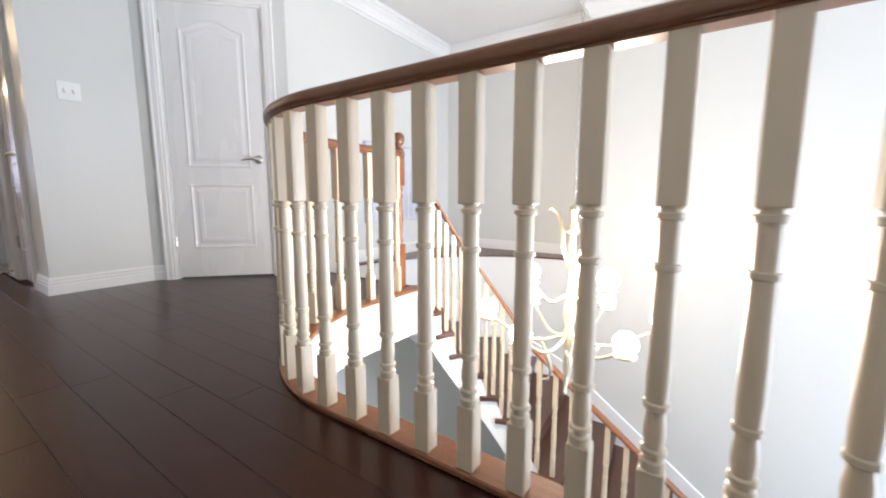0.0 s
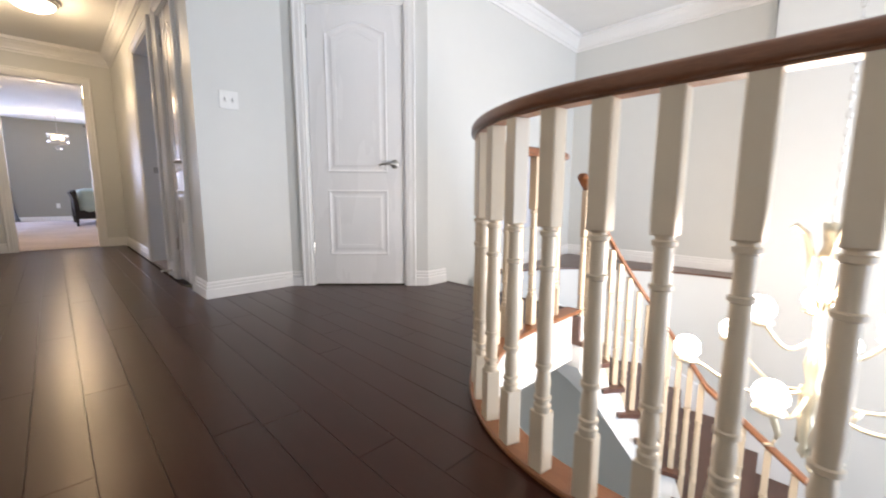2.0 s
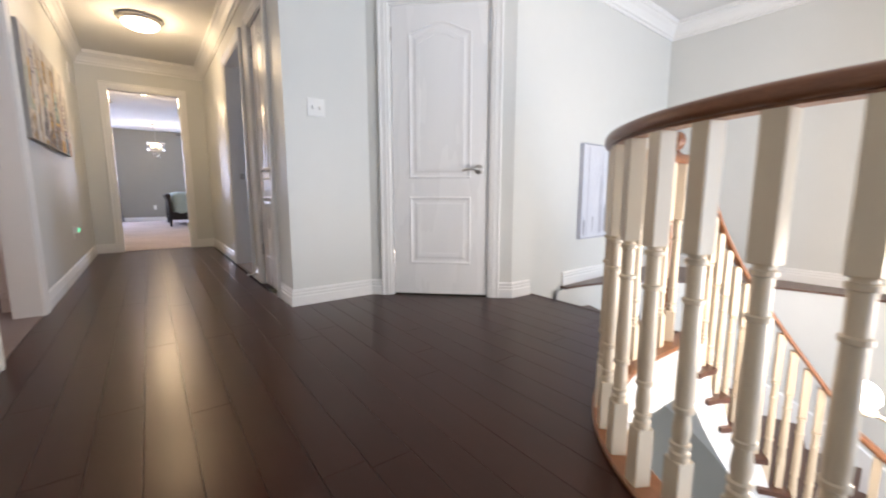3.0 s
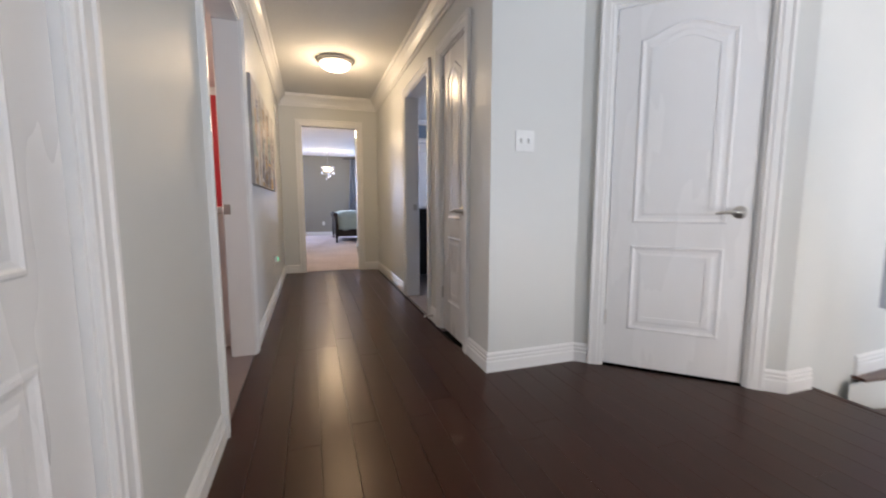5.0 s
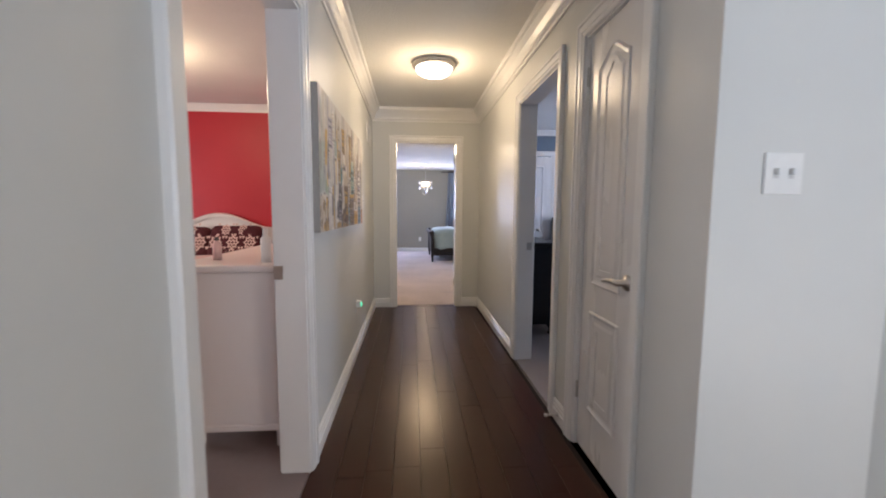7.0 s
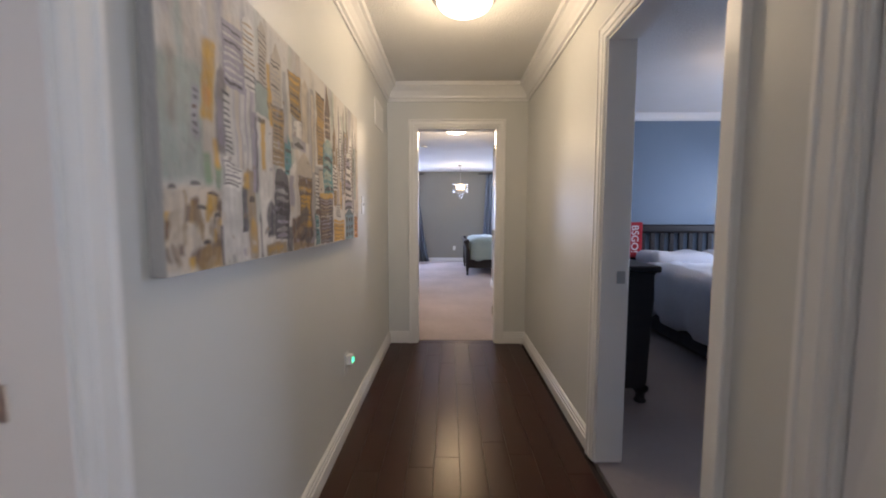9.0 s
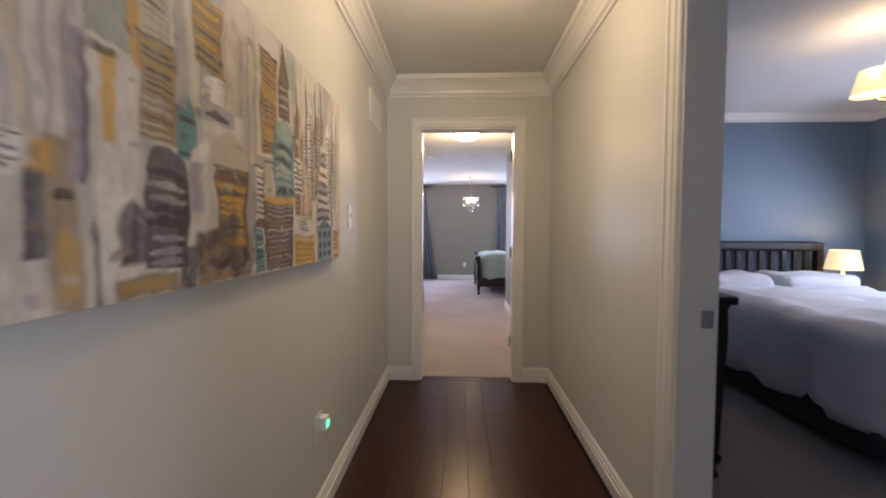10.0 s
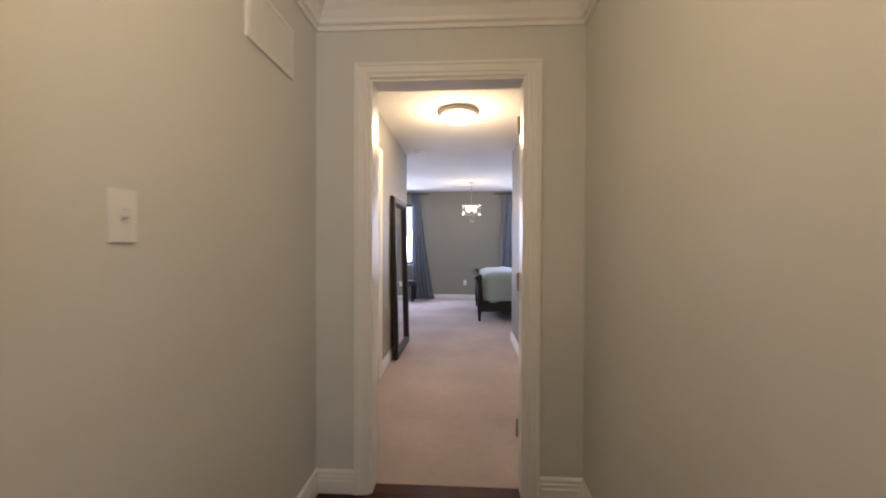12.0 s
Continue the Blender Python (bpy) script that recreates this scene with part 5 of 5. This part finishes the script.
crystal_chandelier(-13.4, 0.2, 1.90)
sm = thing("smoke_detector", "white round smoke detector on the ceiling", "smoke detector", pose(-10.9, -0.5, CEIL))
part("body", lathe(bmesh.new(), [(0, -0.001), (0.06, -0.001), (0.06, -0.02), (0.045, -0.035), (0, -0.037)], seg=20), PLASTIC, sm, "", True)
ol = thing("wall_outlet", "white wall outlet above the bedroom baseboard", "outlet", pose(BX, 0.08, 0.38, 0, 0, 90))
part("plate", cuboid(-0.035, 0.035, -0.006, 0, -0.058, 0.058, 0.002), PLASTIC, ol)
for zz in (-0.02, 0.02):
    part("socket", cuboid(-0.014, 0.014, -0.008, -0.005, zz - 0.012, zz + 0.012, 0.002), PLASTIC, ol)
st = thing("bench", "low dark bench under the bedroom window", "bench", pose(-14.45, -1.45, 0.004))
part("seat", rounded(-0.2, 0.2, -0.45, 0.45, 0.34, 0.46, 0.04), BASEFAB, st)
for xx in (-0.17, 0.17):
    for yy in (-0.4, 0.4):
        part("leg", cuboid(xx - 0.025, xx + 0.025, yy - 0.025, yy + 0.025, 0, 0.35, 0.004), ESPRESSO, st)

# ---------------------------------------------------------------- blue bedroom
QX, QY = -8.78, 4.12
setting("wall_blue_room_head", cuboid(QX - 0.1, QX, YR + T, QY + 0.1, 0, CEIL), BLUEW, "blue bedroom wall behind the bed", "wall")
BWIN, RWIN = (-8.0, -6.7, 0.85, 2.1), (-6.3, -4.9, 0.8, 2.1)
wall_x("wall_blue_room_side", QY, QY + 0.1, QX, -4.80, [BWIN], BLUEW, "blue bedroom wall with a window")
room_window("window_blue_room", BWIN, QY + 0.05)
setting("wall_blue_room_near", cuboid(-4.90, -4.80, YR + T, QY, 0, CEIL), BLUEW, "blue bedroom wall", "wall")
bm = bmesh.new()
for a, b, z in ((QX, BLUE[0] - 0.004, 0), (BLUE[0] - 0.004, BLUE[1] + 0.004, DOOR_H + 0.004), (BLUE[1] + 0.004, -4.9, 0)):
    box(bm, a, b, YR + T + 0.001, YR + T + 0.013, z, CEIL)
setting("wall_blue_room_hall_side", bm, BLUEW, "blue bedroom wall by the door", "wall")
setting("floor_blue_room", cuboid(QX, -4.9, YR + 0.004, QY, -0.1, 0.004), CARPET2, "taupe bedroom carpet", "carpet")
setting("ceiling_blue_room", cuboid(QX - 0.1, -4.8, YR + T - 0.01, QY + 0.1, CEIL, CEIL + 0.08), CEILM, "white stippled bedroom ceiling", "ceiling")
SCROWN = [(0, -0.085), (0.008, -0.085), (0.012, -0.06), (0.04, -0.03), (0.052, -0.012), (0.055, -0.002), (0, -0.002)]
setting("crown_moulding", sweep(bmesh.new(), [(-4.9, QY), (QX, QY), (QX, YR + T), (-4.9, YR + T)], [(o, CEIL + h) for o, h in SCROWN], flat, True), TRIM, "white crown moulding", "trim")
cd = tagged(new("door_blue_room_closet"), "white panelled closet door on the blue wall", "door", "", "structure")
part("slab", cuboid(QX + 0.002, QX + 0.02, 1.28, 1.96, 0.012, 2.04, 0.002), DOORP, cd)
part("panel", sweep(bmesh.new(), [(1.40, 0.9), (1.84, 0.9), (1.84, 1.9), (1.40, 1.9)], [(0, 0), (0.006, 0.008), (0.02, 0.004), (0.03, 0)], lambda u, v, h: (QX + 0.02 + h, u, v), True), DOORP, cd)
part("casing", sweep(bmesh.new(), [(1.28, 0.005), (1.28, 2.05), (1.96, 2.05), (1.96, 0.005)], CASE, lambda u, v, h: (QX + h, u, v)), TRIM, cd)
part("knob", lathe(bmesh.new(), [(0, 0.0), (0.025, 0), (0.01, 0.01), (0.01, 0.03), (0.024, 0.04), (0.024, 0.055), (0, 0.062)], seg=14), NICKEL, cd).matrix_basis = pose(QX + 0.02, 1.77, 0.93, 0, 90, 0)

dr = thing("dark_dresser", "dark espresso dresser with a curved profile and bracket feet", "dresser", pose(-6.48, YR + T + 0.014, 0.004))
prof = [(0.0, 0.10), (0.40, 0.10), (0.42, 0.14), (0.425, 0.30), (0.435, 0.5), (0.445, 0.7), (0.44, 0.84), (0.455, 0.862), (0.0, 0.862)]
bm = bmesh.new()
for xx in (-1.5, 0.0):
    bm.faces.new([bm.verts.new((xx, y + 0.004, z)) for y, z in prof])
q = list(bm.verts)
for i in range(len(prof)):
    j = (i + 1) % len(prof)
    bm.faces.new((q[i], q[j], q[len(prof) + j], q[len(prof) + i]))
part("body", bm, ESPRESSO, dr)
part("top", cuboid(-1.53, 0.02, 0.004, 0.485, 0.862, 0.905, 0.012, 3), ESPRESSO, dr)
for xx in (-1.47, -0.03):
    for yy in (0.03, 0.36):
        f_ = part("foot", lathe(bmesh.new(), [(0.05, 0.10), (0.05, 0.085), (0.03, 0.06), (0.028, 0.03), (0.04, 0.012), (0.036, 0.0), (0, 0)], (xx, yy + 0.04, 0), 12), ESPRESSO, dr, "", True)
for k in range(3):
    part("drawer_front", cuboid(-1.45, -0.05, 0.425, 0.452, 0.16 + 0.235 * k, 0.37 + 0.235 * k, 0.006), ESPRESSO, dr)

qb = thing("blue_room_bed", "slatted dark headboard bed with a rumpled white comforter", "bed", pose(-7.6, 2.78, 0.004))
part("mattress", rounded(-0.98, 1.02, -0.74, 0.74, 0.28, 0.62, 0.07), LINEN, qb, "", True)
part("comforter", rounded(-0.72, 1.14, -0.80, 0.80, 0.17, 0.74, 0.11, 0.05, 2, drape=0.05), LINEN, qb, "rumpled pale comforter", True)
part("bed_base", cuboid(-1.0, 1.02, -0.73, 0.73, 0.06, 0.29, 0.01), BASEFAB, qb, "dark fabric base")
part("top_rail", rounded(-1.12, -1.04, -0.76, 0.80, 1.03, 1.13, 0.03), ESPRESSO, qb)
part("lower_rail", cuboid(-1.105, -1.055, -0.74, 0.78, 0.72, 0.80, 0.006), ESPRESSO, qb)
for k in range(13):
    y = -0.66 + 1.34 * k / 12
    part("slat", cuboid(-1.095, -1.065, y - 0.026, y + 0.026, 0.79, 1.04, 0.004), ESPRESSO, qb)
for y in (-0.77, 0.80):
    part("post", cuboid(-1.12, -1.05, y - 0.035, y + 0.035, 0.0, 1.12, 0.012, 2), ESPRESSO, qb)
for y in (-0.36, 0.36):
    part("pillow", rounded(-0.98, -0.5, y - 0.34, y + 0.34, 0.66, 0.84, 0.085, 0.03, 4 + y), LINEN, qb, "white pillow", True)

ban = thing("red_banner", "red cloth banner with white letters over the headboard", "banner", pose(-8.62, 2.10, 1.15))
part("cloth", rounded(-0.03, -0.012 + 0.02, -0.085, 0.095, -0.40, 0.012, 0.008), REDCLOTH, ban)
TEXTM = mat("white_lettering", (0.85, 0.84, 0.82), rough=0.7)


def words(text, size, m, parent=None, name="lettering", material=None, italic=0.0):
    cu = bpy.data.curves.new(name, "FONT")
    cu.body, cu.size, cu.extrude, cu.align_x, cu.shear = text, size, 0.0012, "LEFT", italic
    cu.materials.append(material or TEXTM)
    ob = new(name, cu)
    if parent:
        ob.parent = parent
    ob.matrix_basis = m
    return ob


words("BSGO!", 0.115, Matrix(((0, 0, 1, 0.0105), (0, 1, 0, -0.03), (-1, 0, 0, -0.02), (0, 0, 0, 1))), ban)
ns = thing("nightstand", "small dark nightstand beside the bed", "nightstand", pose(-8.48, 3.82, 0.004))
part("body", cuboid(-0.22, 0.22, -0.2, 0.2, 0.12, 0.60, 0.006), ESPRESSO, ns)
part("top", cuboid(-0.24, 0.24, -0.22, 0.22, 0.60, 0.63, 0.006), ESPRESSO, ns)
part("drawer", cuboid(0.22, 0.235, -0.18, 0.18, 0.38, 0.57, 0.004), ESPRESSO, ns)
for xx in (-0.19, 0.19):
    for yy in (-0.17, 0.17):
        part("leg", cuboid(xx - 0.02, xx + 0.02, yy - 0.02, yy + 0.02, 0, 0.12, 0.003), ESPRESSO, ns)
tl = thing("table_lamp", "lit table lamp with a cream drum shade", "table lamp", pose(-8.48, 3.64, 0.634))
part("base", lathe(bmesh.new(), [(0, 0), (0.07, 0), (0.07, 0.012), (0.02, 0.025), (0.014, 0.06), (0.035, 0.11), (0.04, 0.15), (0.015, 0.2), (0.012, 0.27)], seg=18), NICKEL, tl, "", True)
part("shade", lathe(bmesh.new(), [(0.14, 0.235), (0.105, 0.42), (0.102, 0.42), (0.137, 0.235)], seg=28), SHADE, tl, "glowing cream fabric shade", True)


def shaded_chandelier(x, y):
    c = thing("shaded_chandelier", "ceiling fixture with lit cream fabric shades on curved arms", "chandelier", pose(x, y, 0))
    part("canopy", lathe(bmesh.new(), [(0, CEIL - 0.001), (0.06, CEIL - 0.001), (0.05, CEIL - 0.025), (0, CEIL - 0.03)], seg=18), NICKEL, c, "", True)
    part("stem", lathe(bmesh.new(), [(0.01, CEIL - 0.03), (0.01, 2.1), (0.03, 2.06), (0.035, 2.0), (0.012, 1.95), (0, 1.93)], seg=14), NICKEL, c, "", True)
    for k in range(5):
        a = 2 * math.pi * k / 5 + 3.65
        ca, sa = math.cos(a), math.sin(a)
        arm = part("arm", tube(bmesh.new(), [(ca * r, sa * r, z) for r, z in ((0.02, 2.02), (0.10, 1.97), (0.2, 1.96), (0.28, 1.99), (0.30, 2.03))], 0.008, 8), NICKEL, c, "", True)
        part("shade", lathe(bmesh.new(), [(0.105, 2.03), (0.07, 2.17), (0.068, 2.17), (0.103, 2.03)], (ca * 0.30, sa * 0.30, 0), 22), SHADE, arm, "glowing cream fabric shade", True)
    return c


shaded_chandelier(-6.72, 2.52)

# ---------------------------------------------------------------- red bedroom
RX, RY = -7.75, -4.8
setting("wall_red_room_head", cuboid(RX - 0.1, RX, RY - 0.1, YL - T, 0, CEIL), REDW, "red bedroom wall behind the bed", "wall")
# the opening and window here are out of view, added for the fill light
wall_x("wall_red_room_side", RY - 0.1, RY, RX - 0.1, -2.7, [RWIN], PINKW, "pale bedroom wall with an added, unseen window")
room_window("window_red_room", RWIN, RY - 0.05)
setting("wall_red_room_near", cuboid(-2.90, -2.80, RY, YL - T, 0, CEIL), PINKW, "pale bedroom wall", "wall")
bm = bmesh.new()
for a, b, z in ((RX, RED[0] - 0.004, 0), (RED[0] - 0.004, RED[1] + 0.004, DOOR_H + 0.004), (RED[1] + 0.004, -2.9, 0)):
    box(bm, a, b, YL - T - 0.013, YL - T - 0.001, z, CEIL)
setting("wall_red_room_hall_side", bm, PINKW, "pale bedroom wall by the door", "wall")
setting("floor_red_room", cuboid(RX, -2.9, RY, YL - 0.004, -0.1, 0.004), CARPET3, "brown bedroom carpet", "carpet")
setting("ceiling_red_room", cuboid(RX - 0.1, -2.8, RY - 0.1, YL - T + 0.01, CEIL, CEIL + 0.08), CEILM, "white bedroom ceiling", "ceiling")
setting("crown_moulding", sweep(bmesh.new(), [(RX, YL - T), (RX, RY), (-2.9, RY), (-2.9, YL - T)], [(o, CEIL + h) for o, h in SCROWN], flat, True), TRIM, "white crown moulding", "trim")
dome_lamp(-6.0, -2.3, "flush ceiling lamp with a lit frosted glass bowl")
wl = tagged(new("wall_lettering"), "white wall lettering on the red wall", "wall decal", "", "")
words("SEL", 0.15, Matrix(((0, 0, 1, RX + 0.002), (1, 0, 0, -4.42), (0, 1, 0, 1.68), (0, 0, 0, 1))), wl)
words("st self", 0.12, Matrix(((0, 0, 1, RX + 0.002), (1, 0, 0, -4.50), (0, 1, 0, 1.54), (0, 0, 0, 1))), wl, italic=0.3)

wdr = thing("white_dresser", "white painted dresser with a plain end panel", "dresser", pose(-4.73, YL - T - 0.02, 0.004))
part("body", cuboid(-1.2, 0.0, -0.52, 0.0, 0.10, 0.90, 0.006), WHITEF, wdr)
part("top", cuboid(-1.22, 0.02, -0.545, 0.0, 0.90, 0.935, 0.01, 2), WHITEF, wdr)
part("plinth", cuboid(-1.18, 0.004, -0.522, -0.01, 0.095, 0.13, 0.004), WHITEF, wdr)
for xx in (-1.15, -0.05):
    for yy in (-0.48, -0.05):
        part("leg", cuboid(xx - 0.03, xx + 0.03, yy - 0.03, yy + 0.03, 0, 0.10, 0.004), WHITEF, wdr)
for k in range(3):
    part("drawer_front", cuboid(-1.16, -0.04, -0.535, -0.52, 0.16 + 0.24 * k, 0.38 + 0.24 * k, 0.005), WHITEF, wdr)


def bottle(x, y, z, r, h, material, label):
    b = thing("bottle", label, "bottle", pose(x, y, z))
    part("body", lathe(bmesh.new(), [(0, 0), (r, 0), (r, h * 0.7), (r * 0.45, h * 0.8), (r * 0.45, h * 0.84), (0, h * 0.84)], seg=16), material, b, "", True)
    part("cap", lathe(bmesh.new(), [(0, h * 0.84), (r * 0.5, h * 0.84), (r * 0.5, h), (0, h)], seg=14), DARKSLOT if material is PINK else PLASTIC, b)
    return b


bottle(-4.95, -1.2, 0.939, 0.022, 0.12, PINK, "small pink bottle with a dark cap on the dresser")
bottle(-4.84, -0.91, 0.939, 0.025, 0.17, PLASTIC, "small white bottle on the dresser")

rb = thing("red_room_bed", "white arched headboard bed with pink bedding", "bed", pose(-6.65, -2.45, 0.004))
n = 24
out = [(-0.62, 0.0)] + [(-0.62 + 1.24 * i / n, 0.98 + 0.17 * (0.5 - 0.5 * math.cos(2 * math.pi * i / n))) for i in range(n + 1)] + [(0.62, 0.0)]
bm = bmesh.new()
for xx in (-1.06, -1.02):
    bm.faces.new([bm.verts.new((xx, y, z)) for y, z in out])
q = list(bm.verts)
for i in range(len(out)):
    j = (i + 1) % len(out)
    bm.faces.new((q[i], q[j], q[len(out) + j], q[len(out) + i]))
part("headboard", bm, WHITEF, rb, "white arched headboard")
arch = [(-0.62 + 1.24 * i / n, 0.98 + 0.17 * (0.5 - 0.5 * math.cos(2 * math.pi * i / n))) for i in range(n + 1)]
part("headboard_cap", sweep(bmesh.new(), arch, [(-0.03, -1.075), (0.012, -1.08), (0.02, -1.04), (0.012, -1.0), (-0.03, -1.005)], lambda u, v, h: (h, u, v)), WHITEF, rb)
part("mattress", rounded(-1.0, 0.98, -0.50, 0.50, 0.25, 0.58, 0.07), LINEN, rb, "", True)
part("comforter", rounded(-0.8, 1.02, -0.56, 0.56, 0.20, 0.70, 0.10, 0.03, 6, drape=0.03), PINK, rb, "pink comforter", True)
part("bed_frame", cuboid(-1.02, 1.0, -0.5, 0.5, 0.06, 0.26, 0.01), WHITEF, rb)


def damask_pillow(y, tilt, seed):
    p = thing("damask_pillow", "burgundy and pink damask patterned pillow on the bed", "pillow", pose(-7.42, y, 0.82, 0, 68, tilt), "damask pillows")
    part("cushion", rounded(-0.21, 0.21, -0.29, 0.29, -0.07, 0.07, 0.068, 0.02, seed), DAMASK_D, p, "", True)
    bm = bmesh.new()

    def bloom(cx_, cy_, size, lobes, depth, z, mi, wide=0.8):
        """A flat pointed rosette."""
        n_ = 48
        pts = []
        for t in range(n_):
            a = 2 * math.pi * t / n_
            k = size * (1 - depth * abs(math.sin(lobes * a / 2)) ** 0.7)
            pts.append(bm.verts.new((cx_ + k * math.cos(a), cy_ + k * wide * math.sin(a), z)))
        bm.faces.new(pts).material_index = mi

    for gx in (-1, 0, 1):
        for gy in (-1, 0, 1):
            x0, y0 = 0.15 * gx, 0.19 * gy + (0.095 if gx else 0)
            if abs(y0) > 0.24:
                continue
            for size, lobes, depth, mi in ((0.094, 8, 0.32, 0), (0.066, 8, 0.36, 1), (0.047, 6, 0.4, 0), (0.024, 4, 0.45, 1)):
                bloom(x0, y0, size * (0.8 if gx else 1), lobes, depth, 0.074 + 0.0004 * (0.1 - size) * 10, mi)
            for sx_ in (-1, 1):
                for sy_ in (-1, 1):
                    bloom(x0 + sx_ * 0.062, y0 + sy_ * 0.078, 0.022, 3, 0.5, 0.0738, 0)
    part("pattern", bm, [DAMASK_L, DAMASK_D], p, "cream and pink scrolls")
    return p


damask_pillow(-2.72, 4, 1)
damask_pillow(-2.16, -4, 2)

# ---------------------------------------------------------------- hardwood planks
PW = 0.127


def left_edge(y):
    if y < YR:
        return XE
    if y < CY:
        return CX
    if y < JY:
        return CX + (JX - CX) * (y - CY) / (JY - CY)
    return JX


rnd = random.Random(3)
y = YL
row = 0
while y < 2.2 - 0.01:
    y1 = min(y + PW, 2.2)
    la, lb = left_edge(y + 0.002), left_edge(y1 - 0.002)
    ra, rb_ = opening_edge(y), opening_edge(y1)
    x = min(la, lb) - 0.02 - (0 if row == 0 else rnd.uniform(0.0, 0.9))
    while x < max(ra, rb_):
        x1 = x + rnd.uniform(0.85, 1.75)
        a0, b0 = max(x, la), max(x, lb)
        a1, b1 = min(x1, ra), min(x1, rb_)
        if a1 - a0 > 0.01 and b1 - b0 > 0.01:
            g, ch = 0.0004, 0.0008
            bm = bmesh.new()
            lowp = [(a0 + g, y + g), (a1 - g, y + g), (b1 - g, y1 - g), (b0 + g, y1 - g)]
            topp = [(a0 + g + ch, y + g + ch), (a1 - g - ch, y + g + ch), (b1 - g - ch, y1 - g - ch), (b0 + g + ch, y1 - g - ch)]
            r0, r1, r2 = ([bm.verts.new((px, py, z)) for px, py in pp] for pp, z in ((lowp, -0.018), (lowp, -0.0008), (topp, 0.0)))
            for aa, bb in ((r0, r1), (r1, r2)):
                for i in range(4):
                    bm.faces.new((aa[i], aa[(i + 1) % 4], bb[(i + 1) % 4], bb[i]))
            bm.faces.new(r2)
            part("plank", bm, PLANK, floor)
        x = x1
    y, row = y1, row + 1
part("stair_nosing", cuboid(JX, -1.99, 2.185, 2.225, -0.03, 0.003, 0.006, 2), PLANK, floor, "dark wooden nosing at the top of the stairs")
part("threshold", cuboid(XE - 0.088, XE - 0.001, ENDD[0] + 0.017, ENDD[1] - 0.017, -0.018, 0.001, 0.002), PLANK, floor, "dark wooden threshold strip")
